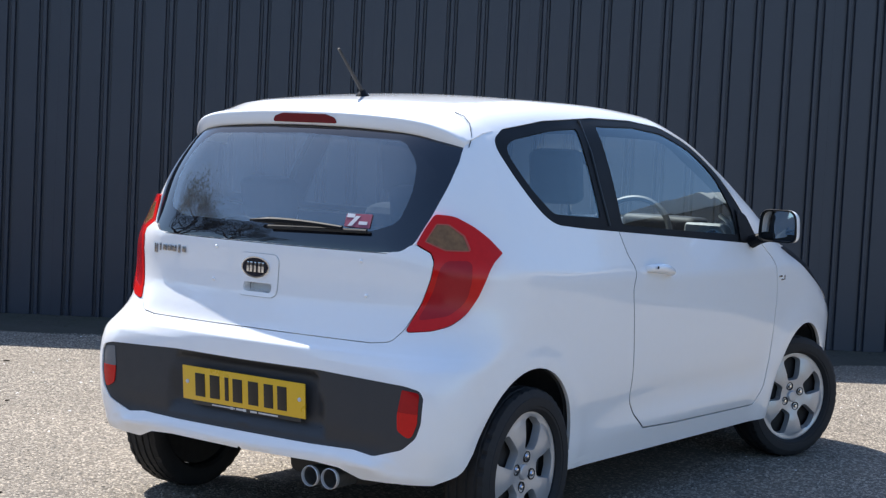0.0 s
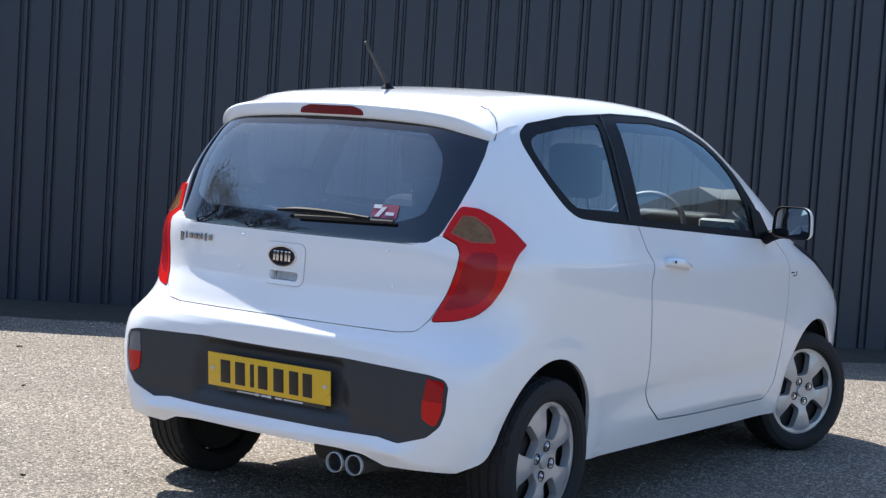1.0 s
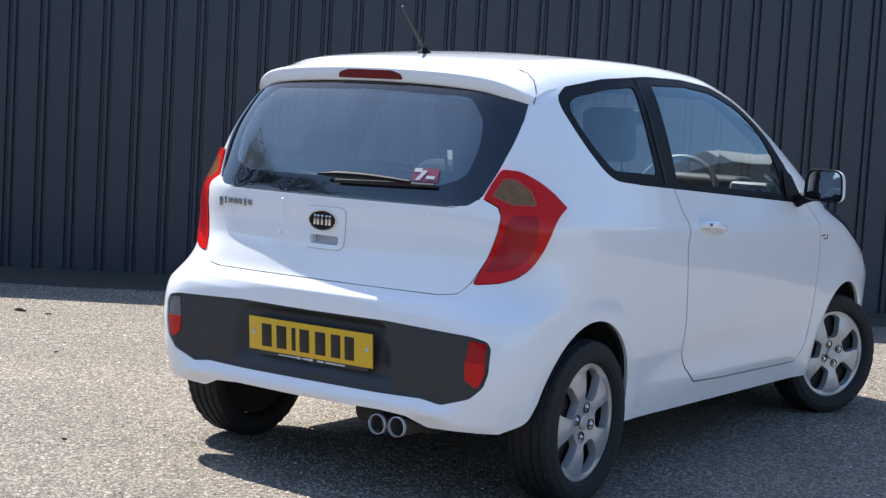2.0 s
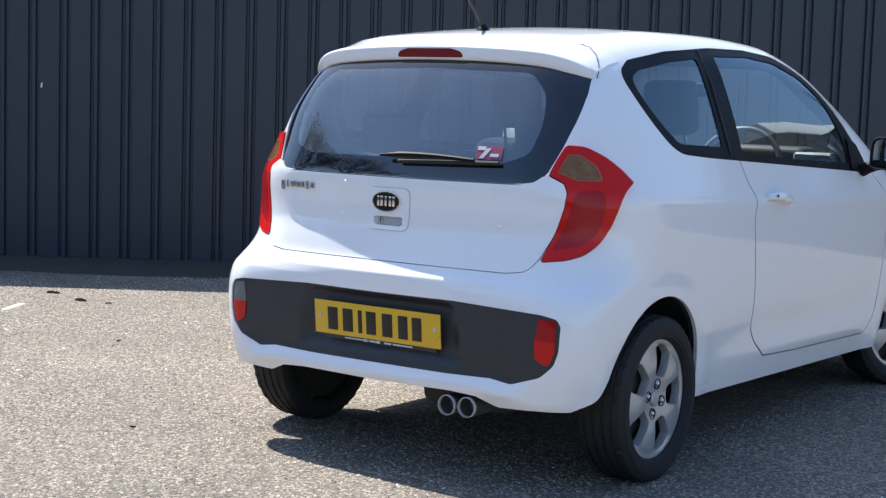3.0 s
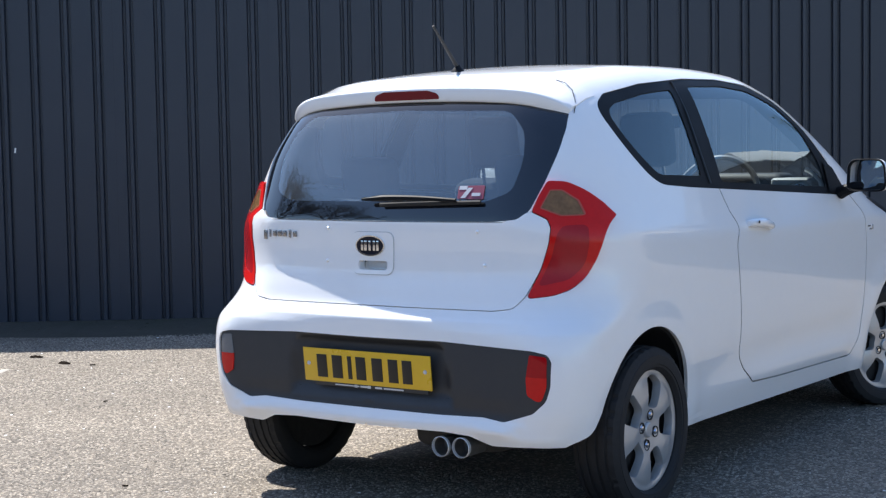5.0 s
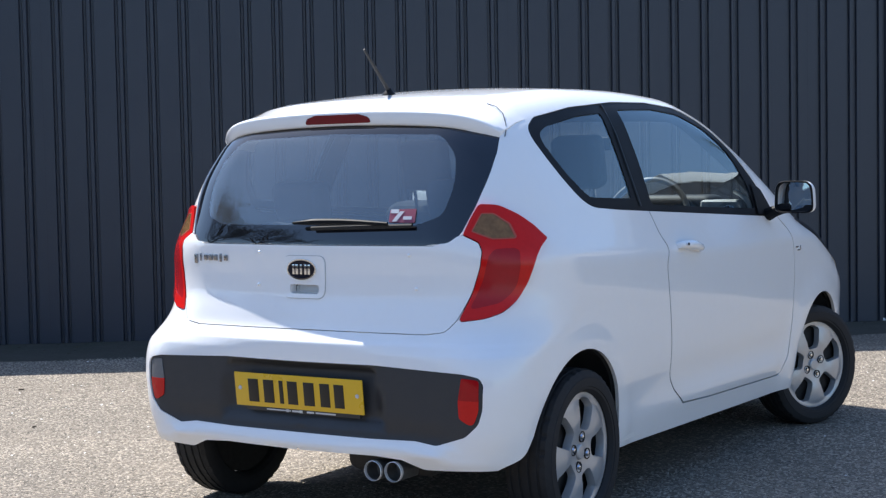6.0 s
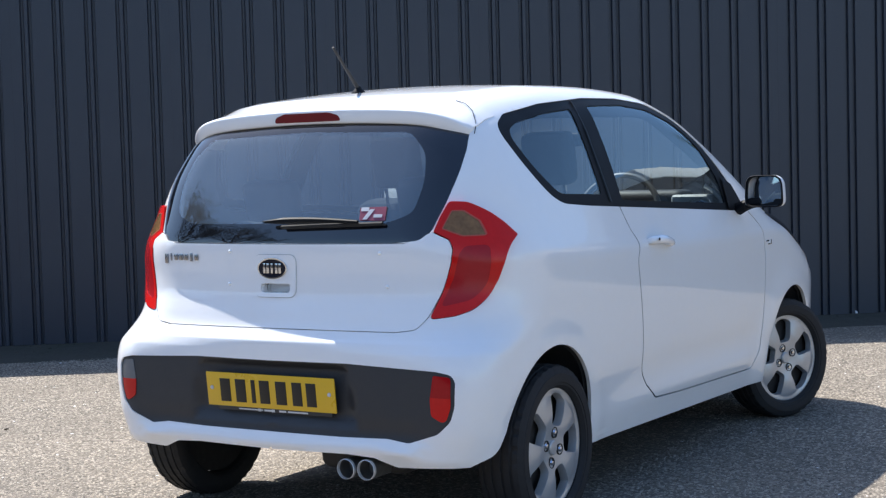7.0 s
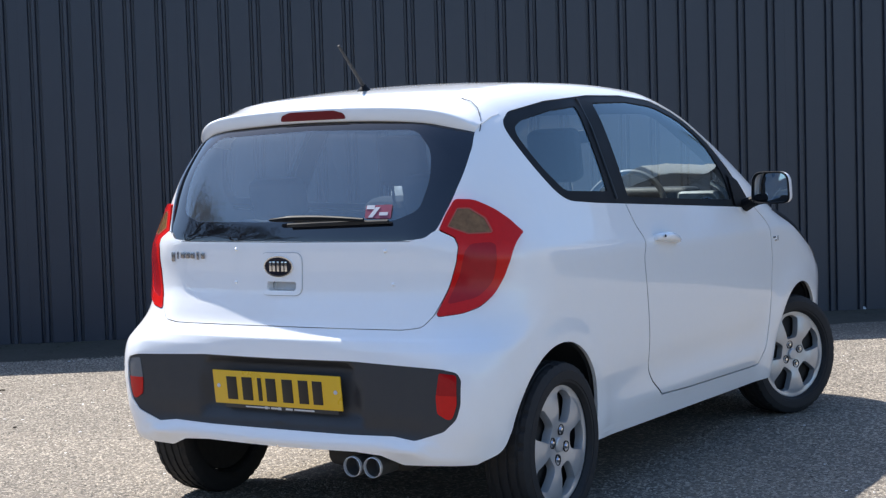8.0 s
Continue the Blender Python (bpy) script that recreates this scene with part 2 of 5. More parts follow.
def lathe(profile, steps=64, bm=None, turn=None):
    """A solid of revolution round the x axis from (x, r) pairs; a closed profile gives a closed ring."""
    bm = bm or bmesh.new()
    rings = []
    for k in range(steps):
        a = 2 * math.pi * k / steps
        rings.append([bm.verts.new((turn or Matrix()) @ Vector((x, r * math.cos(a), r * math.sin(a)))) for x, r in profile])
    for k in range(steps):
        a, b = rings[k], rings[(k + 1) % steps]
        for i in range(len(profile) - 1):
            bm.faces.new((a[i], a[i + 1], b[i + 1], b[i]))
    bmesh.ops.remove_doubles(bm, verts=bm.verts, dist=1e-5)
    return bm


def tube(points, radius, steps=8, bm=None, taper=None):
    """A round bar along points."""
    bm = bm or bmesh.new()
    pts = [Vector(p) for p in points]
    rings = []
    for i, p in enumerate(pts):
        d = (pts[min(i + 1, len(pts) - 1)] - pts[max(i - 1, 0)]).normalized()
        a = d.orthogonal().normalized() if i == 0 else (rings_a - d * rings_a.dot(d)).normalized()
        rings_a = a
        b = d.cross(a)
        r = radius if taper is None else radius + (taper - radius) * i / (len(pts) - 1)
        rings.append([bm.verts.new(p + a * r * math.cos(2 * math.pi * k / steps) + b * r * math.sin(2 * math.pi * k / steps)) for k in range(steps)])
    for i in range(len(rings) - 1):
        for k in range(steps):
            bm.faces.new((rings[i][k], rings[i][(k + 1) % steps], rings[i + 1][(k + 1) % steps], rings[i + 1][k]))
    bm.faces.new(rings[0][::-1])
    bm.faces.new(rings[-1])
    return bm


def rounded(corners, step=0.01):
    """A closed outline through corners (a, b, radius), rounded at each, as points about a step apart."""
    c = [(np.array(p[:2], float), p[2]) for p in corners]
    pts = []
    for i, (p, r) in enumerate(c):
        a, b = c[i - 1][0] - p, c[(i + 1) % len(c)][0] - p
        la, lb = np.linalg.norm(a), np.linalg.norm(b)
        a, b = a / la, b / lb
        half = math.acos(max(-1, min(1, float(a @ b)))) / 2
        cut = min(r / max(math.tan(half), 1e-6), la * 0.49, lb * 0.49)
        if r <= 0 or half > 1.555:
            pts.append(p)
            continue
        s, e = p + a * cut, p + b * cut
        n = max(3, int((math.pi - 2 * half) * r / step) + 2)
        for k in range(n + 1):
            t = k / n
            pts.append((1 - t) ** 2 * s + 2 * t * (1 - t) * p + t * t * e)
    out = []
    for i, p in enumerate(pts):
        q = pts[(i + 1) % len(pts)]
        n = max(1, int(np.linalg.norm(q - p) / step + 0.5))
        out += [p + (q - p) * k / n for k in range(n)]
    return np.array(out)


def inset(loop, d):
    """The outline moved inwards by d (outwards below 0)."""
    area = np.sum(loop[:, 0] * np.roll(loop[:, 1], -1) - np.roll(loop[:, 0], -1) * loop[:, 1])
    t = np.roll(loop, -1, 0) - np.roll(loop, 1, 0)
    t /= np.linalg.norm(t, axis=1)[:, None] + 1e-12
    n = np.stack((-t[:, 1], t[:, 0]), 1) * (1 if area > 0 else -1)
    return loop + n * d


def within(pts, loop):
    """Which points lie inside a closed outline."""
    x, y = pts[:, 0], pts[:, 1]
    hit = np.zeros(len(pts), bool)
    for (ax, ay), (bx, by) in zip(loop, np.roll(loop, -1, 0)):
        if ay == by:
            continue
        cross = (ay > y) != (by > y)
        hit ^= cross & (x < (bx - ax) * (y - ay) / (by - ay) + ax)
    return hit


def sheet(outline, holes=(), step=0.02):
    """Flat triangles that fill an outline but for its holes: points and faces."""
    loops = [outline, *holes]
    pts, edges = [], []
    for lp in loops:
        k = len(pts)
        pts += [tuple(p) for p in lp]
        edges += [(k + i, k + (i + 1) % len(lp)) for i in range(len(lp))]
    lo, hi = outline.min(0), outline.max(0)
    g = np.array([(a, b) for a in np.arange(lo[0], hi[0], step) for b in np.arange(lo[1], hi[1], step)])
    if len(g):
        g = g[within(g, inset(outline, step * 0.4))]
        for h in holes:
            g = g[~within(g, inset(h, -step * 0.4))]
    pts += [tuple(p) for p in g]
    v, _, f, *_ = delaunay_2d_cdt([Vector(p) for p in pts], edges, [], 0, 1e-6)
    v, f = np.array([tuple(p) for p in v]), np.array([t for t in f])
    mid = v[f].mean(1)
    keep = within(mid, outline)
    for h in holes:
        keep &= ~within(mid, h)
    return v, f[keep]


def slab(name, outline, holes, lift, thick, mat, parent, label="", step=0.02, axes=None, bevel=0.0):
    """A plate cut to an outline: lift(a, b) places its face, which has a thickness behind."""
    v, f = sheet(outline, holes, step)
    top = np.array([lift(a, b) for a, b in v])
    bm = bmesh.new()
    vs = [bm.verts.new(p) for p in top]
    for t in f:
        bm.faces.new([vs[i] for i in t])
    loose = [x for x in bm.verts if not x.link_faces]
    bmesh.ops.delete(bm, geom=loose, context="VERTS")
    rim = [e for e in bm.edges if e.is_boundary]
    ext = bmesh.ops.extrude_edge_only(bm, edges=rim)["geom"]
    bmesh.ops.translate(bm, verts=[g for g in ext if isinstance(g, bmesh.types.BMVert)], vec=Vector(thick))
    return part(name, bm, mat, parent, label)


# ---- ground and wall ----
def ground():
    bm = bmesh.new()
    n, near, far = 40, 14.0, 600.0
    at = lambda k: (lambda s: math.copysign(near * abs(s) + (far - near) * abs(s) ** 6, s))(2 * k / n - 1)
    rows = [[bm.verts.new((at(i), at(j), 0.0)) for i in range(n + 1)] for j in range(n + 1)]
    for j in range(n):
        for i in range(n):
            bm.faces.new((rows[j][i], rows[j][i + 1], rows[j + 1][i + 1], rows[j + 1][i]))
    ob = part("ground", bm, ASPHALT, None, "worn grey asphalt yard with pale chippings", smooth=False)
    return tagged(ob, category="ground", kind="structure")


WALL_FOOT, WALL_TURN = Vector((-5.3, 3.05, 0)), 36.6
WALL_HEIGHT, PITCH, FIRST_RIB = 3.05, 0.2205, -0.7186


def wall():
    """A boundary wall clad in ribbed metal sheets; x runs along it, -y faces the yard."""
    base = pose(*WALL_FOOT, 0, 0, WALL_TURN)
    start, sheets = FIRST_RIB - PITCH * 60.5, 38
    length = sheets * 5 * PITCH
    core = part("wall_north", box((length, 0.16, WALL_HEIGHT - 0.02), (start + length / 2, 0.13, (WALL_HEIGHT - 0.02) / 2 - 0.01)), TRIM, None,
                "tall yard wall clad in dark anthracite ribbed metal", smooth=False)
    core.matrix_world = base
    tagged(core, category="wall", kind="structure")
    # one sheet: five flats, each with a narrow rib between two grooves
    line = [(0.0, 0.0)]
    for k in range(5):
        c = PITCH * (k + 0.5)
        for dx, dy in ((-0.040, 0), (-0.034, 0.024), (-0.020, 0.024), (-0.012, 0.002), (0.012, 0.002), (0.020, 0.024), (0.034, 0.024), (0.040, 0)):
            line.append((c + dx, dy))
    line.append((PITCH * 5 - 0.0004, 0.0))
    bm = bmesh.new()
    levels = [0.012, WALL_HEIGHT * 0.33, WALL_HEIGHT * 0.66, WALL_HEIGHT]
    rows = [[bm.verts.new((x, y, z)) for x, y in line] for z in levels]
    for a, b in zip(rows, rows[1:]):
        for i in range(len(line) - 1):
            bm.faces.new((a[i], a[i + 1], b[i + 1], b[i]))
    first = part("cladding_sheet", bm, CLADDING, core, smooth=False)
    first.location = (start, 0, 0)
    for k in range(1, sheets):
        ob = new("cladding_sheet", first.data)
        ob.parent = core
        ob.location = (start + k * 5 * PITCH, 0.0006 * (k % 2), 0)
    part("coping", box((length, 0.24, 0.03), (start + length / 2, 0.10, WALL_HEIGHT + 0.012), 0.004), TRIM, core, "folded metal coping")


ground()
wall()


# ---- the car's skin: smooth curves and the surface that they bound ----
def curve(*knots):
    """A smooth curve through (a, b) knots that does not overshoot."""
    xs, ys = np.array(knots, float).T
    h, d = np.diff(xs), np.diff(ys) / np.diff(xs)
    m = np.concatenate(([d[0]], np.where(d[:-1] * d[1:] > 0, 2 * d[:-1] * d[1:] / (d[:-1] + d[1:] + 1e-12 * np.sign(d[:-1] + d[1:] + 1e-15)), 0), [d[-1]]))

    def f(x):
        x = np.clip(x, xs[0], xs[-1])
        i = np.clip(np.searchsorted(xs, x, "right") - 1, 0, len(h) - 1)
        s = (x - xs[i]) / h[i]
        return (ys[i] * (1 + 2 * s) * (1 - s) ** 2 + h[i] * m[i] * s * (1 - s) ** 2
                + ys[i + 1] * s * s * (3 - 2 * s) + h[i] * m[i + 1] * s * s * (s - 1))
    return f


WIDTH = curve((0.15, 0.715), (0.22, 0.742), (0.30, 0.760), (0.38, 0.770), (0.50, 0.787), (0.65, 0.797), (0.80, 0.800), (0.875, 0.7995), (0.898, 0.797), (0.915, 0.7920),
              (0.95, 0.7785), (1.00, 0.760), (1.10, 0.7245), (1.20, 0.6835), (1.30, 0.6375), (1.40, 0.587), (1.50, 0.533))
PLAN = curve((-0.6, 0.94), (-0.35, 0.972), (0.0, 0.991), (0.5, 1.0), (1.6, 1.0), (2.3, 0.99), (2.8, 0.96), (3.1, 0.86))
TAIL = curve((0.15, -0.42), (0.24, -0.475), (0.275, -0.498), (0.30, -0.511), (0.33, -0.510), (0.42, -0.5115), (0.56, -0.512), (0.60, -0.5118), (0.64, -0.5108), (0.655, -0.5088), (0.666, -0.5000), (0.70, -0.4795), (0.75, -0.4640),
             (0.79, -0.4525), (0.81, -0.449), (0.88, -0.4455), (0.945, -0.4455), (0.966, -0.4435), (0.99, -0.4375), (1.05, -0.4165), (1.2, -0.345), (1.4, -0.235), (1.5, -0.18))
LIP = curve((0.0, 0.358), (0.40, 0.360), (0.46, 0.358), (0.52, 0.354), (0.57, 0.364), (0.62, 0.376), (0.80, 0.40))
BOW = curve((0.3, 0.05), (0.56, 0.062), (0.62, 0.085), (0.66, 0.14), (0.70, 0.145), (0.85, 0.17), (1.0, 0.17), (1.2, 0.145), (1.4, 0.14))
CORNER = curve((0.3, 0.19), (0.40, 0.14), (0.50, 0.14), (0.60, 0.17), (0.75, 0.31), (1.0, 0.30), (1.2, 0.22), (1.4, 0.18))
ROOF = curve((-0.6, 1.36), (-0.25, 1.420), (0.05, 1.468), (0.45, 1.500), (0.85, 1.506), (1.25, 1.493), (1.5, 1.438), (1.7, 1.335), (1.9, 1.215), (2.20, 1.04), (2.35, 1.000), (2.50, 0.938), (2.65, 0.868), (2.95, 0.73), (3.1, 0.62))
CROWN = curve((-0.3, 0.12), (0.5, 0.08), (1.3, 0.085), (2.2, 0.11), (3.0, 0.15))
NOSE = curve((0.15, 2.98), (0.3, 3.06), (0.55, 3.08), (0.7, 3.04), (0.9, 2.9), (1.5, 2.9))


def blend(a, b, k):
    h = np.maximum(k - np.abs(a - b), 0) / k
    return np.maximum(a, b) + h * h * k / 4


def skin(x, y, z):
    """Below 0 inside the car's body, 0 on its skin."""
    ax = np.abs(x)
    crease = 0.03 * np.clip(y - 0.35, -0.6, 0.75) * np.clip((z - 0.55) / 0.25, 0, 1) * np.clip((1.25 - z) / 0.35, 0, 1)
    half = WIDTH(z + crease) * PLAN(y) * (1 - 0.068 * np.clip((z - 0.95) / 0.45, 0, 1) * np.clip((0.5 - y) / 0.7, 0, 1) ** 2)
    for ya, rise, wide in ((0.0, 0.008, 0.06), (2.385, 0.013, 0.085)):
        r = np.hypot(y - ya, z - 0.277)
        half = half + rise * np.exp(-((r - 0.34) / wide) ** 2)
    half = half + 0.025 * np.clip(z - 1.05, 0, 0.4) * np.clip(1.5 - y, 0, 0.75) * np.clip(y / 0.6, 0, 1)
    length = np.clip((y - 0.32) / 0.75, 0, 1) * np.clip((2.02 - y) / 0.2, 0, 1)
    half = half + length * (0.008 * np.exp(-((z - 0.335) / 0.04) ** 2) - 0.0055 * np.exp(-((z - 0.44) / 0.055) ** 2))
    side = ax - half
    dent = np.clip((0.300 + 0.24 * (0.587 - z) - ax) / 0.034, 0, 1) * np.clip((z - 0.385) / 0.03, 0, 1) * np.clip((0.587 - z) / 0.022, 0, 1)
    tail = TAIL(z) + BOW(z) * x * x - y + 0.022 * dent * dent * (3 - 2 * dent)
    top = (z - ROOF(y) + CROWN(y) * x * x) * 0.85
    front = y - NOSE(z) + 0.25 * x * x
    under = z - LIP(ax)
    lip = (0.017 * np.exp(-((under + 0.030) / 0.019) ** 2) - 0.005 * np.clip(1 - np.abs(under - 0.02) / 0.05, 0, 1)) * np.clip((-0.27 - y) / 0.08, 0, 1) * np.clip((0.60 - ax) / 0.09, 0, 1)
    return blend(blend(blend(side, tail, CORNER(z)), front, 0.25), top, 0.11) - lip


def shoot(origin, way, far=6.0):
    """The distances along rays from inside the body at which they leave it."""
    lo, hi = np.zeros(len(origin)), np.full(len(origin), far)
    for _ in range(40):
        mid = (lo + hi) / 2
        p = origin + way * mid[:, None]
        inside = skin(p[:, 0], p[:, 1], p[:, 2]) < 0
        lo, hi = np.where(inside, mid, lo), np.where(inside, hi, mid)
    return (lo + hi) / 2


def slope(p, d=0.0015):
    """The outward normals of the skin at points."""
    g = np.stack([skin(*(p + e).T) - skin(*(p - e).T) for e in np.eye(3) * d], 1)
    return g / np.linalg.norm(g, axis=1)[:, None]


AXIS, BELT, TILT = 0.9, 1.25, 0.6


def chart(p):
    """Skin points to the flat chart: the turn round an upright axis, and the height (above BELT, the slope of the ray)."""
    u = np.arctan2(p[:, 0], AXIS - p[:, 1])
    r = np.hypot(p[:, 0], AXIS - p[:, 1])
    return np.stack((u, np.where(p[:, 2] <= BELT, p[:, 2], BELT + TILT * np.arctan2(p[:, 2] - BELT, r))), 1)


def unchart(q):
    """Chart points back to the skin."""
    u, v = q.T
    e = np.maximum(v - BELT, 0) / TILT
    way = np.stack((np.sin(u) * np.cos(e), -np.cos(u) * np.cos(e), np.sin(e)), 1)
    org = np.stack((np.zeros(len(u)), np.full(len(u), AXIS), np.minimum(v, BELT)), 1)
    return org + way * shoot(org, way)[:, None]


def from_side(loop):
    """An outline drawn on the side view (y, z), laid on the skin and charted."""
    o = np.stack((np.zeros(len(loop)), loop[:, 0], loop[:, 1]), 1)
    way = np.tile((1.0, 0, 0), (len(loop), 1))
    return chart(o + way * shoot(o, way)[:, None])


def from_end(loop, sign=-1):
    """An outline drawn on the rear (or front) view (x, z), laid on the skin and charted."""
    o = np.stack((loop[:, 0], np.full(len(loop), AXIS), loop[:, 1]), 1)
    way = np.tile((0, float(sign), 0), (len(loop), 1))
    q = chart(o + way * shoot(o, way)[:, None])
    if sign > 0:
        q[:, 0] %= 2 * math.pi
    return q


# outlines of the panels: (y, z, rounding) from the side, (x, z, rounding) from the end; right half
WINDOWS = rounded([(-0.036, 1.326, 0.055), (0.06, 1.372, 0.14), (0.33, 1.412, 0.3), (0.70, 1.440, 0.5), (1.02, 1.446, 0.5), (1.27, 1.432, 0.4), (1.47, 1.375, 0.4),
                   (1.62, 1.268, 0.4), (1.75, 1.12, 0.4), (1.84, 0.974, 0.03), (1.10, 1.013, 0.5), (0.37, 1.051, 0.5), (0.142, 1.068, 0.2), (0.035, 1.182, 0.6)])
QUARTER = rounded([(0.022, 1.312, 0.045), (0.11, 1.344, 0.25), (0.33, 1.379, 0.9), (0.535, 1.396, 0.012), (0.496, 1.088, 0.012), (0.185, 1.100, 0.09), (0.085, 1.19, 0.6)])
DOOR_GLASS = rounded([(0.690, 1.411, 0.02), (1.02, 1.420, 0.4), (1.24, 1.406, 0.3), (1.44, 1.35, 0.3), (1.58, 1.255, 0.3), (1.655, 1.12, 0.1), (1.665, 1.015, 0.02), (1.10, 1.040, 0.4), (0.648, 1.063, 0.02)])
DOOR = rounded([(0.590, 1.10, 0.0), (0.605, 1.03, 0.0), (0.628, 0.955, 0.05), (0.664, 0.905, 0.04), (0.633, 0.845, 0.08), (0.655, 0.72, 0.2), (0.684, 0.55, 0.2), (0.695, 0.43, 0.1), (0.75, 0.372, 0.08),
                (0.84, 0.312, 0.04), (1.10, 0.301, 0.3), (1.90, 0.284, 0.06), (1.985, 0.36, 0.08), (2.00, 0.55, 0.3), (2.01, 0.75, 0.3), (1.985, 0.90, 0.1), (1.86, 0.995, 0.02), (1.70, 1.10, 0.0)])
REAR_GLASS = rounded([(-0.3, 0.966, 0.0), (0.44, 0.966, 0.05), (0.515, 0.972, 0.04), (0.548, 1.0, 0.04), (0.575, 1.09, 0.3), (0.590, 1.18, 0.3), (0.582, 1.26, 0.2), (0.560, 1.345, 0.01), (-0.3, 1.365, 0)])
REAR_CLEAR = rounded([(-0.3, 1.030, 0.0), (0.40, 1.030, 0.1), (0.482, 1.06, 0.05), (0.500, 1.16, 0.2), (0.478, 1.25, 0.1), (0.41, 1.318, 0.08), (-0.3, 1.338, 0)])
TAILGATE = rounded([(-0.3, 0.693, 0.0), (0.46, 0.690, 0.06), (0.525, 0.698, 0.04), (0.555, 0.735, 0.05), (0.5895, 0.82, 0.3), (0.6105, 0.90, 0.1), (0.6145, 0.946, 0.03), (0.6015, 0.9725, 0.02),
                    (0.550, 0.998, 0.01), (0.520, 0.985, 0.02), (0.47, 0.9645, 0.03), (-0.3, 0.9635, 0)])
TAIL_LIGHT = rounded([(0.559, 0.730, 0.01), (0.5905, 0.82, 0.3), (0.6115, 0.90, 0.1), (0.6155, 0.948, 0.03), (0.6015, 0.975, 0.02), (0.555, 0.999, 0.004), (0.566, 1.045, 0.1), (0.581, 1.090, 0.01),
                      (0.625, 1.086, 0.06), (0.672, 1.055, 0.2), (0.707, 1.018, 0.2), (0.740, 0.976, 0.012), (0.733, 0.905, 0.2), (0.719, 0.845, 0.2), (0.700, 0.789, 0.10), (0.672, 0.755, 0.06), (0.630, 0.739, 0.1)])
AMBER_LENS = rounded([(0.591, 1.062, 0.006), (0.621, 1.061, 0.02), (0.662, 1.027, 0.03), (0.690, 0.978, 0.006), (0.634, 0.980, 0.015), (0.575, 1.006, 0.005)])
LOWER_PANEL = rounded([(-0.3, 0.589, 0.0), (0.30, 0.592, 0.5), (0.62, 0.578, 0.2), (0.668, 0.568, 0.025), (0.680, 0.545, 0.02), (0.677, 0.47, 0.1), (0.663, 0.424, 0.05), (0.622, 0.385, 0.05),
                       (0.52, 0.352, 0.05), (0.445, 0.362, 0.03), (0.28, 0.358, 0.3), (-0.3, 0.358, 0)])
REFLECTOR = rounded([(0.609, 0.566, 0.006), (0.666, 0.561, 0.012), (0.665, 0.468, 0.06), (0.647, 0.416, 0.02), (0.601, 0.441, 0.015), (0.597, 0.493, 0.1)])
BUMPER_LOW = rounded([(-0.3, 0.06, 0.0), (-0.3, 0.298, 0.0), (0.30, 0.306, 0.1), (0.40, 0.300, 0.05), (0.47, 0.272, 0.06), (0.60, 0.277, 0.0), (0.72, 0.277, 0.0), (0.76, 0.24, 0.0), (0.76, 0.06, 0.0)])
BUMPER_SEAM = rounded([(-0.60, 0.0, 0), (-0.60, 0.729, 0), (-0.30, 0.729, 0.0), (-0.262, 0.742, 0.02), (-0.215, 0.62, 0.2), (-0.19, 0.52, 0.0), (-0.1, 0.0, 0)])
HANDLE_SLOT = rounded([(-0.066, 0.805, 0.014), (0.051, 0.805, 0.014), (0.051, 0.834, 0.010), (-0.066, 0.834, 0.010)], 0.005)
SLOT_CUT = rounded([(-0.065, 0.805, 0.014), (0.065, 0.805, 0.014), (0.065, 0.834, 0.010), (-0.065, 0.834, 0.010)], 0.005)
WINDSCREEN = rounded([(-0.3, 1.04, 0), (0.60, 1.02, 0.06), (0.55, 1.20, 0.4), (0.44, 1.41, 0.08), (-0.3, 1.435, 0)])
HEADLIGHT = rounded([(2.10, 0.955, 0.01), (2.30, 0.955, 0.1), (2.50, 0.895, 0.2), (2.62, 0.845, 0.2), (2.84, 0.745, 0.06), (2.88, 0.66, 0.04), (2.76, 0.69, 0.08), (2.52, 0.790, 0.2), (2.40, 0.838, 0.2), (2.28, 0.890, 0.2), (2.16, 0.938, 0.1)])
LAMP_CORE = rounded([(0.585, 0.765, 0.01), (0.618, 0.86, 0.1), (0.632, 0.93, 0.02), (0.644, 0.952, 0.02), (0.700, 0.953, 0.02), (0.706, 0.90, 0.1), (0.697, 0.83, 0.1), (0.665, 0.785, 0.04)])
REFLECTOR_TOP = rounded([(0.55, 0.60, 0), (0.72, 0.60, 0), (0.72, 0.496, 0), (0.55, 0.500, 0)])
REAR_CUT = rounded([(-0.252, 0.46, 0), (-0.300, 0.37, 0.1), (-0.345, 0.310, 0.08), (-0.43, 0.277, 0.06), (-0.44, 0.16, 0), (-0.2, 0.16, 0), (-0.2, 0.45, 0)])
SILL_LINE = np.array([(y, 0.236 - 0.014 * y) for y in np.arange(0.15, 2.35, 0.02)])


def arch(ya, wide=0.306, tall=0.335):
    a = np.linspace(0, 2 * math.pi, 120, endpoint=False)
    s = np.sin(a)
    return np.stack((ya + wide * np.cos(a), np.where(s > 0, 0.277 + tall * s, 0.277 + 0.33 * s)), 1)


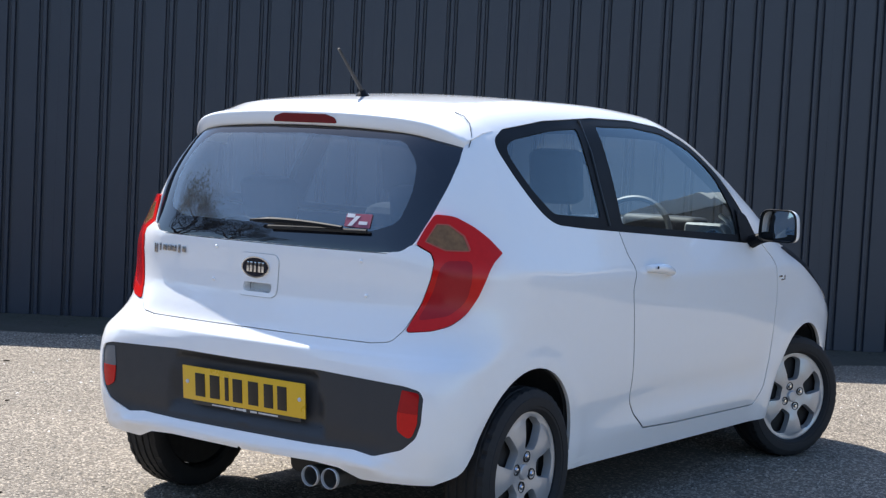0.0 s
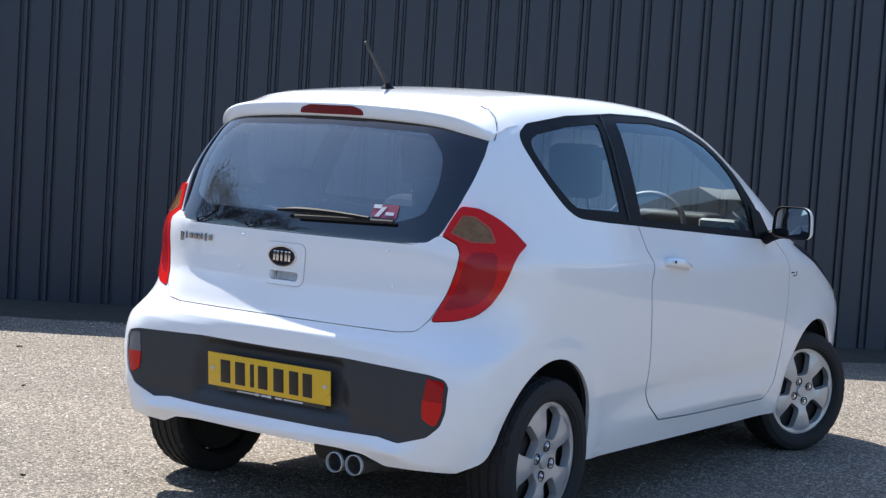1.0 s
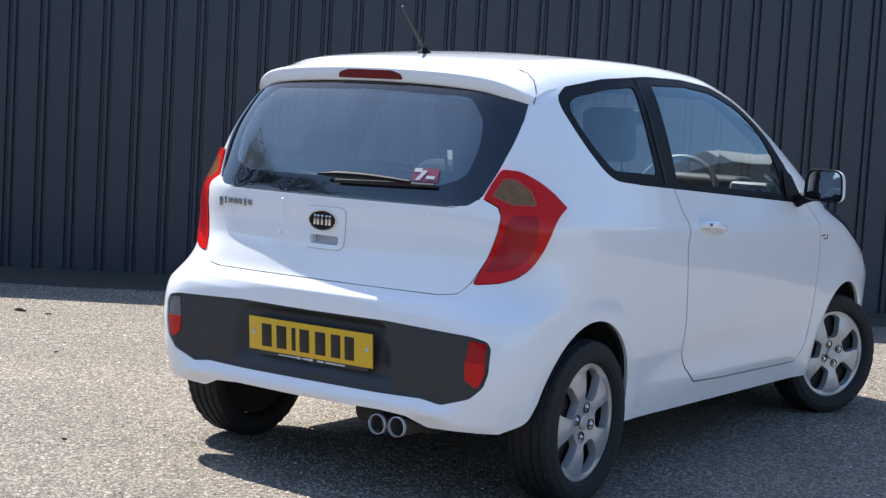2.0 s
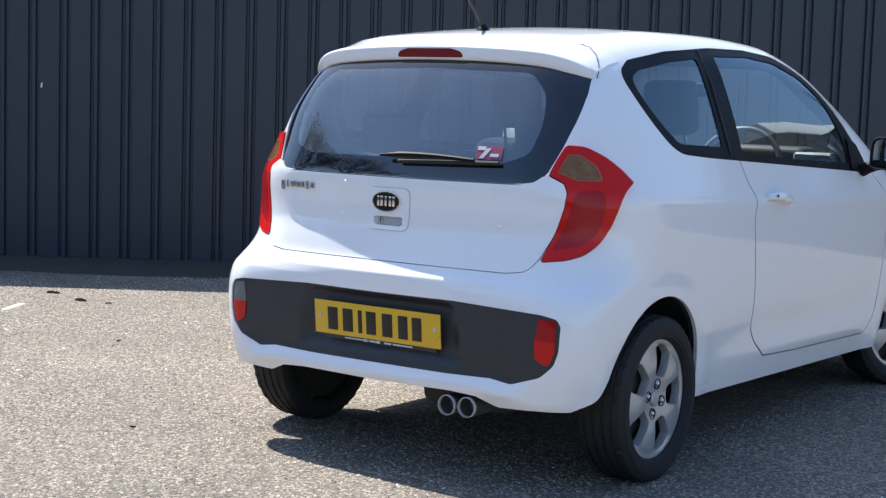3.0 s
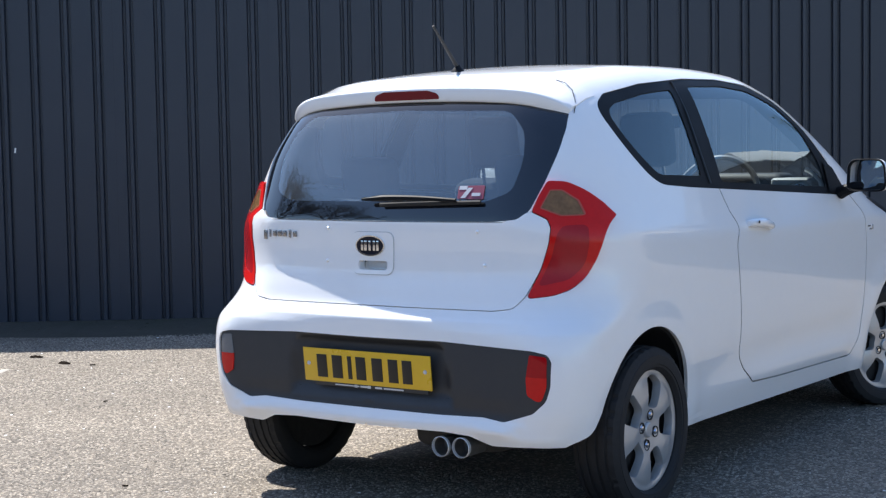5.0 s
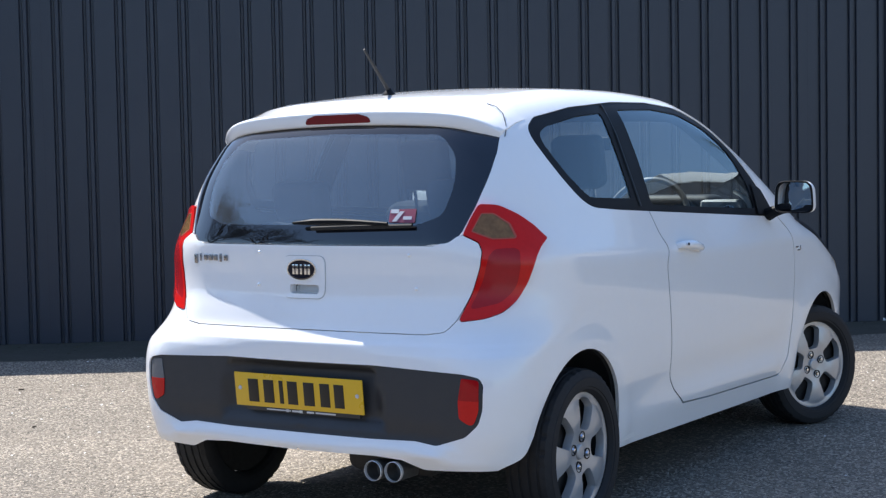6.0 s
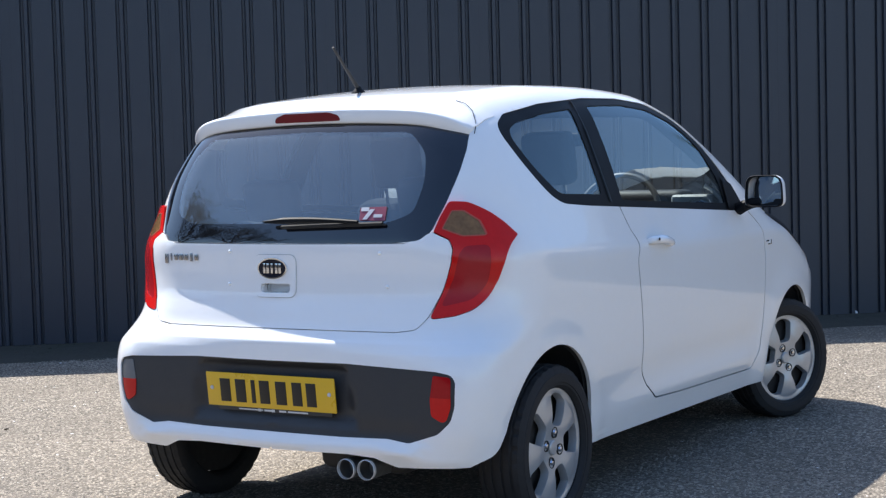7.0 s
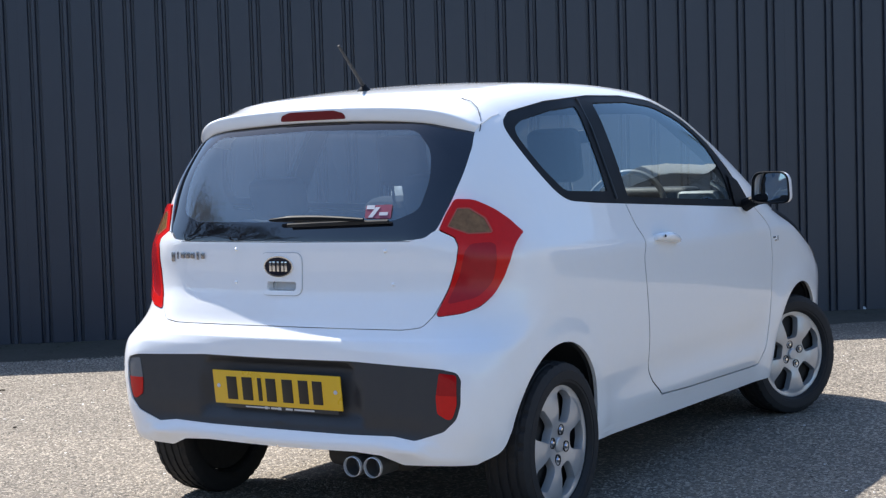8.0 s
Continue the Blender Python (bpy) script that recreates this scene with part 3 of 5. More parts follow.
def chart_mesh():
    """Triangles over the right half of the skin that follow every outline, and which panel each belongs to."""
    c = {"windows": from_side(WINDOWS), "quarter": from_side(QUARTER), "door_glass": from_side(DOOR_GLASS), "door": from_side(DOOR), "door_in": from_side(inset(DOOR, 0.006)),
         "rear_glass": from_end(REAR_GLASS), "rear_clear": from_end(REAR_CLEAR), "gate": from_end(inset(TAILGATE, -0.0015)), "gate_in": from_end(inset(TAILGATE, 0.0015)),
         "lamp": from_end(TAIL_LIGHT), "lamp_gap": from_end(inset(TAIL_LIGHT, -0.002)), "amber": from_end(AMBER_LENS), "core": from_end(LAMP_CORE), "amber_in": from_end(inset(AMBER_LENS, 0.0035)), "cut": from_side(REAR_CUT), "panel": from_end(LOWER_PANEL), "refl": from_end(REFLECTOR),
         "refl_gap": from_end(inset(REFLECTOR, -0.004)), "screen": from_end(WINDSCREEN, 1), "head": from_side(HEADLIGHT),
         "slot": from_end(SLOT_CUT), "arch_r": from_side(arch(-0.010, 0.301)), "arch_f": from_side(arch(2.385)), "seam": from_side(BUMPER_SEAM[BUMPER_SEAM[:, 0] > -0.31])}
    low = BUMPER_LOW[(BUMPER_LOW[:, 1] > 0.2) & (BUMPER_LOW[:, 0] >= 0)]
    pts, edges = [], []

    def add(loop, closed=True):
        loop = np.clip(loop, (0, 0.1), (math.pi, 5))
        k, n = len(pts), len(loop)
        pts.extend(map(tuple, loop))
        edges.extend((k + i, k + (i + 1) % n) for i in range(n if closed else n - 1))
    for key, lp in c.items():
        add(lp, key != "seam")
    add(from_end(low), False)
    add(from_side(SILL_LINE), False)
    k = from_end(np.array([(0.60, 0.277)]))[0, 0]
    add(np.stack((np.linspace(k, k + 0.3, 40), np.full(40, 0.277)), 1), False)
    k = from_end(np.array([(0.59, 0.498), (0.675, 0.4965)]))
    add(k[0] + (k[1] - k[0]) * np.linspace(0, 1, 12)[:, None], False)
    us = np.radians(np.concatenate((np.arange(0, 100, 1.25), np.arange(100, 180.1, 1.6))))
    us[-1] = math.pi
    vs = np.concatenate((np.arange(0.17, 0.55, 0.02), np.arange(0.55, 0.73, 0.01), np.arange(0.73, BELT, 0.02), np.arange(BELT, BELT + TILT * math.pi / 2 - 0.004, 0.02)))
    grid = np.array([(u, v) for u in us for v in vs])
    keep = np.ones(len(grid), bool)
    lines = np.array(pts)
    for i in range(0, len(grid), 2000):
        d = np.abs(grid[i:i + 2000, None, :] - lines[None])
        keep[i:i + 2000] = (np.max(d, 2) > 0.006).all(1)
    on_edge = (grid[:, 0] == 0) | (grid[:, 0] == math.pi)
    pts.extend(map(tuple, grid[keep | on_edge]))
    v, _, f, *_ = delaunay_2d_cdt([Vector(p) for p in pts], edges, [], 0, 1e-6)
    v, f = np.array([tuple(p) for p in v]), np.array([t for t in f])
    p = unchart(v)
    mid = v[f].mean(1)
    at = p[f].mean(1)
    inside = {k: within(mid, lp) for k, lp in c.items() if k != "seam"}
    side_mid = at[:, 1:]
    name = np.full(len(f), "body", dtype=object)
    name[(at[:, 1] > 2.30) & (at[:, 2] > 0.72) & (at[:, 0] < 0.60) & (at[:, 1] < 2.95)] = "bonnet"
    name[within(side_mid, BUMPER_SEAM) | ((at[:, 1] < -0.30) & (at[:, 2] < 0.729))] = "bumper"
    name[inside["screen"]] = "windscreen"
    name[inside["head"]] = "headlight"
    name[inside["door"]] = "gap"
    name[inside["door_in"]] = "door"
    name[inside["windows"]] = "frame"
    name[inside["quarter"]] = "quarter"
    name[inside["door_glass"]] = "door_glass"
    name[inside["rear_glass"]] = "frit"
    name[inside["rear_clear"]] = "rear_clear"
    name[inside["gate"] & ~inside["rear_glass"]] = "gap"
    name[inside["gate_in"] & ~inside["rear_glass"]] = "gate"
    name[inside["slot"]] = "none"
    name[inside["panel"]] = "panel"
    name[inside["refl_gap"]] = "panel"
    name[inside["refl"]] = "refl"
    name[inside["refl"] & within(np.stack((at[:, 0], at[:, 2]), 1), REFLECTOR_TOP)] = "refl_top"
    name[inside["lamp_gap"]] = "gap"
    name[inside["lamp"]] = "lamp"
    name[inside["core"]] = "core"
    name[inside["amber"]] = "amber_rim"
    name[inside["amber_in"]] = "amber"
    sill = 0.236 - 0.014 * at[:, 1]
    low_end = (at[:, 1] < -0.2) & (within(np.stack((at[:, 0], at[:, 2]), 1), BUMPER_LOW))
    low_end |= (at[:, 1] < -0.2) & (at[:, 2] < 0.277) & (at[:, 0] > 0.6)
    name[(at[:, 2] < sill) | low_end | (at[:, 2] < 0.2) & (at[:, 1] > 2.6)] = "none"
    name[inside["arch_r"] | inside["arch_f"] | inside["cut"]] = "none"
    return v, f, p, slope(p), name


CHART, TRIS, SPOTS, NORMALS, REGION = chart_mesh()


def skin_part(name, regions, mat, parent, label="", side="both", lift=0.0, flange=0.014, inner=False):
    """A panel of the skin, raised by lift, with its edges turned inwards. side: right, left or both halves in one."""
    f = TRIS[np.isin(REGION, regions)]
    used, inv = np.unique(f, return_inverse=True)
    f = inv.reshape(-1, 3)
    n = NORMALS[used]
    p = SPOTS[used]
    p = p + n * (lift(p)[:, None] if callable(lift) else lift)
    q = CHART[used]
    verts, norms, faces = [p], [-n if inner else n], [f[:, ::-1] if inner else f]
    if flange:
        e = np.concatenate((f[:, [0, 1]], f[:, [1, 2]], f[:, [2, 0]]))
        key = np.sort(e, 1)
        _, first, count = np.unique(key, axis=0, return_index=True, return_counts=True)
        rim = e[first[count == 1]]
        mid_line = (np.abs(q[rim][:, :, 0]).max(1) < 1e-5) | (np.abs(q[rim][:, :, 0] - math.pi).max(1) < 1e-5)
        rim = rim[~mid_line]
        out = np.cross(p[rim[:, 1]] - p[rim[:, 0]], n[rim[:, 0]])
        lat = np.zeros_like(p)
        np.add.at(lat, rim[:, 0], out)
        np.add.at(lat, rim[:, 1], out)
        ids = np.unique(rim)
        lat = lat[ids] / (np.linalg.norm(lat[ids], axis=1)[:, None] + 1e-12)
        where = np.full(len(p), -1)
        where[ids] = np.arange(len(ids))
        k = len(p)
        verts += [p[ids], p[ids] - n[ids] * flange]
        norms += [lat, lat]
        a, b = where[rim[:, 0]] + k, where[rim[:, 1]] + k
        m = len(ids)
        faces += [np.stack((b, a, a + m), 1), np.stack((b, a + m, b + m), 1)]
    v, nn, ff = np.concatenate(verts), np.concatenate(norms), np.concatenate(faces)
    flip = np.array((-1, 1, 1))
    if side == "left":
        v, nn, ff = v * flip, nn * flip, ff[:, ::-1]
    elif side == "both":
        v, nn, ff = np.concatenate((v, v * flip)), np.concatenate((nn, nn * flip)), np.concatenate((ff, ff[:, ::-1] + len(v)))
    return mesh_object(name, v, ff, mat, parent, label, nn)


def on_tail(x, z, lift=0.0):
    """A spot on the car's tail, raised off it."""
    p = np.array([(x, AXIS, z)])
    way = np.array([(0, -1.0, 0)])
    p = p + way * shoot(p, way)[:, None]
    return (p + slope(p) * lift)[0]


def on_side(y, z, lift=0.0):
    p = np.array([(0.0, y, z)])
    way = np.array([(1.0, 0, 0)])
    p = p + way * shoot(p, way)[:, None]
    return (p + slope(p) * lift)[0]


# ---- the car ----
def tyre(parent):
    prof = [(-0.066, 0.197), (-0.079, 0.207), (-0.084, 0.229), (-0.080, 0.252), (-0.070, 0.2685)]
    for c in (-0.048, -0.017, 0.017, 0.048):
        prof += [(c - 0.006, 0.2755 - abs(c) * 0.04), (c - 0.004, 0.269), (c + 0.004, 0.269), (c + 0.006, 0.2755 - abs(c) * 0.04)]
    prof += [(0.070, 0.2685), (0.080, 0.252), (0.0815, 0.246), (0.0835, 0.245), (0.084, 0.229), (0.0825, 0.216), (0.080, 0.215), (0.079, 0.207), (0.066, 0.197), (-0.066, 0.197)]
    bm = lathe(prof, 192)
    # shoulder cuts between the tread blocks
    bm.faces.ensure_lookup_table()
    for f in bm.faces:
        c = f.calc_center_median()
        k = int((math.atan2(c.z, c.y) / (2 * math.pi) + 1) * 192 + 0.5)
        shoulder = abs(c.x) > 0.052
        if abs(c.x) < 0.07 and (k + (0 if shoulder else 2 if abs(c.x) < 0.02 else 4)) % 5 == 0 and math.hypot(c.y, c.z) > (0.265 if shoulder else 0.272):
            for v in f.verts:
                s = 1 - (0.0030 if shoulder else 0.0022) / math.hypot(v.co.y, v.co.z)
                v.co.y, v.co.z = v.co.y * s, v.co.z * s
    return part("tyre", bm, RUBBER, parent, "black rubber tyre with worn tread", sharp=25)


def hubcap(parent):
    """A silver wheel trim with five deep windows and a sunk centre."""
    R = 0.2065
    ring = np.array([(R * math.cos(a), R * math.sin(a)) for a in np.linspace(0, 2 * math.pi, 96, endpoint=False)])
    holes, mids = [], []
    for k in range(5):
        a = math.radians(90 + 72 * k)
        polar = rounded([(0.073, -0.030, 0.020), (0.162, -0.053, 0.014), (0.181, -0.020, 0.05), (0.181, 0.020, 0.05), (0.162, 0.053, 0.014), (0.073, 0.030, 0.020)], 0.006)
        holes.append(np.array([(r * math.cos(a) - w * math.sin(a), r * math.sin(a) + w * math.cos(a)) for r, w in polar]))
        mids.append(np.array((0.13 * math.cos(a), 0.13 * math.sin(a))))

    def lift(a, b):
        r, t = math.hypot(a, b), math.atan2(b, a)
        spoke = 0.5 - 0.5 * math.cos(5 * (t - math.radians(90)))
        x = 0.062 - 0.010 * math.exp(-(r / 0.055) ** 2) + 0.011 * math.exp(-((r - 0.196) / 0.014) ** 2) - 0.016 * (r / R) ** 4
        return x + 0.009 * spoke * max(0, min(1, (r - 0.06) / 0.05)) * max(0, min(1, (0.188 - r) / 0.02))
    v, f = sheet(ring, holes, 0.007)
    bm = bmesh.new()
    vs = [bm.verts.new((lift(a, b), a, b)) for a, b in v]
    for t in f:
        bm.faces.new([vs[i] for i in t])
    bmesh.ops.delete(bm, geom=[x for x in bm.verts if not x.link_faces], context="VERTS")
    # the edges roll over, then run inwards to a narrower mouth
    rim = [e for e in bm.edges if e.is_boundary]
    for back, close in ((0.0025, 0.015), (0.026, 0.045)):
        ext = bmesh.ops.extrude_edge_only(bm, edges=rim)["geom"]
        for x in (g for g in ext if isinstance(g, bmesh.types.BMVert)):
            at = np.array((x.co.y, x.co.z))
            x.co.x -= back
            if np.linalg.norm(at) < 0.192:
                mid = min(mids, key=lambda c: np.linalg.norm(c - at))
                x.co.y, x.co.z = at + (mid - at) * close
        rim = [g for g in ext if isinstance(g, bmesh.types.BMEdge)]
    return part("hubcap", bm, SILVER, parent, "silver five-spoke plastic wheel trim", sharp=40)


def wheel(car, x, y, turn, steer=0.0, z=0.277):
    side = 1 if x > 0 else -1
    hub = part("wheel", lathe([(-0.05, 0.0001), (-0.05, 0.19), (0.0, 0.194), (0.012, 0.17), (0.018, 0.10), (0.024, 0.05), (0.024, 0.0001)], 40), DARK_METAL, car, "wheel with black steel disc behind a silver trim")
    hub.matrix_local = pose(x, y, z, 0, 0, steer) @ pose(0, 0, 0, turn, 0, 0) @ Matrix.Diagonal((side, 1, 1, 1))
    tyre(hub)
    hubcap(hub)
    for k in range(4):
        a = math.radians(90 * k)
        nut = part("wheel_nut", lathe([(0.040, 0.0001), (0.040, 0.0115), (0.058, 0.0105), (0.064, 0.007), (0.065, 0.0001)], 6), CHROME, hub, "steel wheel nut", sharp=20)
        nut.location = (0, 0.050 * math.cos(a), 0.050 * math.sin(a))
        seat = part("nut_seat", lathe([(0.046, 0.0125), (0.0605, 0.0155), (0.0615, 0.0185), (0.046, 0.020)], 20), DARK_METAL, hub)
        seat.location = nut.location
    part("centre_cap", lathe([(0.045, 0.026), (0.060, 0.025), (0.063, 0.021), (0.0635, 0.0001)], 32), SILVER, hub)
    return hub


def number_plate(car):
    turn = pose(0, 0, 0, 5.6, 0, 0)
    plate = part("number_plate", box((0.52, 0.005, 0.113), (0, 0, 0), 0.002), PLATE, car, "yellow rear plate with black bars in place of characters")
    plate.matrix_local = pose(0, -0.5085, 0.487) @ turn
    for x, w in ((-0.203, 0.042), (-0.139, 0.042), (-0.074, 0.016), (-0.040, 0.040), (0.026, 0.042), (0.092, 0.038), (0.148, 0.038)):
        part("character_bar", box((w, 0.002, 0.077), (x + w / 2, -0.0030, -0.002), 0.0006), PLATE_BLACK, plate)
    for sx in (-0.238, 0.238):
        part("screw_cap", lathe([(0, 0.0001), (0, 0.007), (0.003, 0.006), (0.0038, 0.0001)], 20, turn=pose(sx, -0.0025, 0.004, 0, 0, -90)), STICKER_WHITE, plate, "pale screw cap")
    line = [(-0.135, 0.10, 0.004), (-0.055, 0.012, 0.009), (-0.03, 0.03, 0.006), (0.0, 0.012, 0.009), (0.03, 0.028, 0.006), (0.065, 0.08, 0.005)]
    back = part("plate_holder", box((0.46, 0.024, 0.02), (0.01, 0.013, -0.060), 0.002), BLACK_PLASTIC, plate)
    for sx, w, h in line:
        part("print_bar", box((w, 0.001, h), (sx + w / 2, 0.0008, -0.0635), 0), PRINT, back, "pale unreadable print")
    return plate


def spoiler(car):
    """The lip over the rear window: its top runs on from the roof, its rear face carries the brake light."""
    xs = np.linspace(-0.574, 0.574, 81)
    rows = []
    for x in xs:
        k = abs(x) / 0.574
        yr = -0.262 + 0.10 * x * x + 0.072 * k ** 9
        zt = 1.402 - 0.085 * x * x - 0.052 * k ** 9
        low = 0.048 - 0.010 * k ** 8
        prof = [(yr + 0.16, None, 0.0015), (yr + 0.10, None, 0.004), (yr + 0.05, zt + 0.0115, 0), (yr + 0.022, zt + 0.0055, 0), (yr + 0.007, zt + 0.0015, 0), (yr + 0.0015, zt - 0.002, 0),
                (yr, zt - 0.007, 0), (yr + 0.006, zt - low + 0.008, 0), (yr + 0.009, zt - low + 0.002, 0), (yr + 0.015, zt - low, 0), (yr + 0.05, zt - low + 0.004, 0), (yr + 0.15, zt - low - 0.004, 0)]
        row = []
        for y, z, up in prof:
            if z is None:
                o, w = np.array([(x, y, 1.2)]), np.array([(0, 0, 1.0)])
                z = 1.2 + float(shoot(o, w)[0]) + up
            row.append((x * (1 - 0.02 * (z < zt - 0.02)), y, z))
        rows.append(row)
    bm = bmesh.new()
    vs = [[bm.verts.new(p) for p in r] for r in rows]
    for a, b in zip(vs, vs[1:]):
        for i in range(len(a)):
            j = (i + 1) % len(a)
            bm.faces.new((a[i], a[j], b[j], b[i]))
    bm.faces.new(vs[0][::-1])
    bm.faces.new(vs[-1])
    ob = part("spoiler", bm, PAINT, car, "white roof spoiler over the rear window", sharp=50)
    # high brake light let into the rear face
    lens = rounded([(-0.136, 1.362, 0.008), (0.136, 1.362, 0.008), (0.128, 1.381, 0.02), (0.09, 1.3915, 0.05), (-0.09, 1.3915, 0.05), (-0.128, 1.381, 0.02)], 0.006)
    slab("high_brake_light", lens, (), lambda x, z: (x, -0.2640 + 0.10 * x * x + 0.175 * (1.395 - z), z), (0, 0.012, 0), BRAKE_RED, ob, "dark red high brake light", 0.01)
    return ob


def emblem_panel(gate):
    turn = lambda x, z, up: tuple(on_tail(x, z, up))
    outer = rounded([(-0.090, 0.790, 0.028), (0.074, 0.790, 0.028), (0.075, 0.929, 0.028), (-0.094, 0.929, 0.028)], 0.006)
    frame_ = slab("handle_surround", outer, [inset(HANDLE_SLOT, -0.001)], lambda x, z: turn(x, z, 0.0040), (0, 0.005, 0), PAINT, gate, "white rounded panel round the tailgate handle", 0.012)
    slab("surround_seal", inset(outer, -0.0016), [inset(HANDLE_SLOT, -0.001)], lambda x, z: turn(x, z, 0.0012), (0, 0.003, 0), DASH_GREY, gate, "thin grey seal", 0.012)
    cup = bmesh.new()
    rims = [[cup.verts.new(on_tail(-0.0075 + (x + 0.0075) * s, 0.8195 + (z - 0.8195) * s, 0.001) + np.array((0, d, 0))) for x, z in inset(HANDLE_SLOT, -0.002)] for s, d in ((1, 0), (0.98, 0.030), (0.93, 0.046), (0.4, 0.050))]
    for a, b in zip(rims, rims[1:]):
        for i in range(len(a)):
            cup.faces.new((a[i], a[i - 1], b[i - 1], b[i]))
    cup.faces.new(rims[-1])
    part("handle_recess", cup, PAINT, gate, "hollow grip of the tailgate")
    ell = lambda w, h, s=48: np.array([(-0.017 + w * math.cos(a), 0.8845 + h * math.sin(a)) for a in np.linspace(0, 2 * math.pi, s, endpoint=False)])
    badge = slab("badge", ell(0.0555, 0.0305), (), lambda x, z: turn(x, z, 0.0065), (0, 0.006, 0), NAVY, gate, "black oval badge with plain chrome bars", 0.012)
    slab("badge_ring", ell(0.0595, 0.0345), [ell(0.0550, 0.0300)], lambda x, z: turn(x, z, 0.0085), (0, 0.008, 0), CHROME, badge, "chrome ring", 0.01)
    for x, w in ((-0.033, 0.009), (-0.019, 0.011), (-0.002, 0.009), (0.016, 0.010), (0.030, 0.010)):
        p = on_tail(x - 0.015, 0.8845, 0.008)
        part("badge_bar", box((w, 0.003, 0.033), p, 0.001), CHROME, badge)


def name_badge(gate):
    for k, (w, h) in enumerate(((0.017, 0.032), (0.006, 0.026), (0.018, 0.020), (0.020, 0.020), (0.018, 0.020), (0.010, 0.028), (0.018, 0.020))):
        x = -0.511 + 0.0255 * k
        p = on_tail(x, 0.916 - (0.006 if k == 0 else 0), 0.003)
        q = on_tail(x + 0.01, 0.916, 0.003)
        bm = box((w, 0.004, h), (0, 0, 0), 0.0015)
        ob = part("name_bar", bm, BADGE_GREY, gate, "small chrome lettering shown as plain bars")
        ob.matrix_local = Matrix.Translation(p) @ pose(0, 0, 0, 0, 0, math.degrees(math.atan2(q[1] - p[1], q[0] - p[0])))


def wiper(car):
    arm = bmesh.new()
    rows = []
    for k in range(15):
        t = k / 14
        x = -0.040 + 0.35 * t
        c = on_tail(x, 1.026 + 0.006 * math.sin(math.pi * t), 0.030 - 0.008 * t)
        w, h = (0.012 - 0.006 * t) * min(1, 0.35 + 3 * t), 0.010 - 0.004 * t
        rows.append([arm.verts.new(c + np.array((0, dy * h, dz * w))) for dy, dz in ((-0.4, -1), (-1, -0.5), (-1, 0.5), (-0.4, 1), (0.6, 1), (0.6, -1))])
    for a, b in zip(rows, rows[1:]):
        for i in range(6):
            arm.faces.new((a[i], a[i - 1], b[i - 1], b[i]))
    arm.faces.new(rows[0])
    arm.faces.new(rows[-1][::-1])
    ob = part("rear_wiper", arm, TRIM, car, "black rear wiper arm lying on the rear window")
    pts = [on_tail(x, 1.014 + 0.010 * (x / 0.39), 0.012) for x in np.linspace(0.02, 0.392, 12)]
    part("wiper_blade", tube(pts, 0.007, 6), RUBBER, ob, "rubber blade")
    return ob


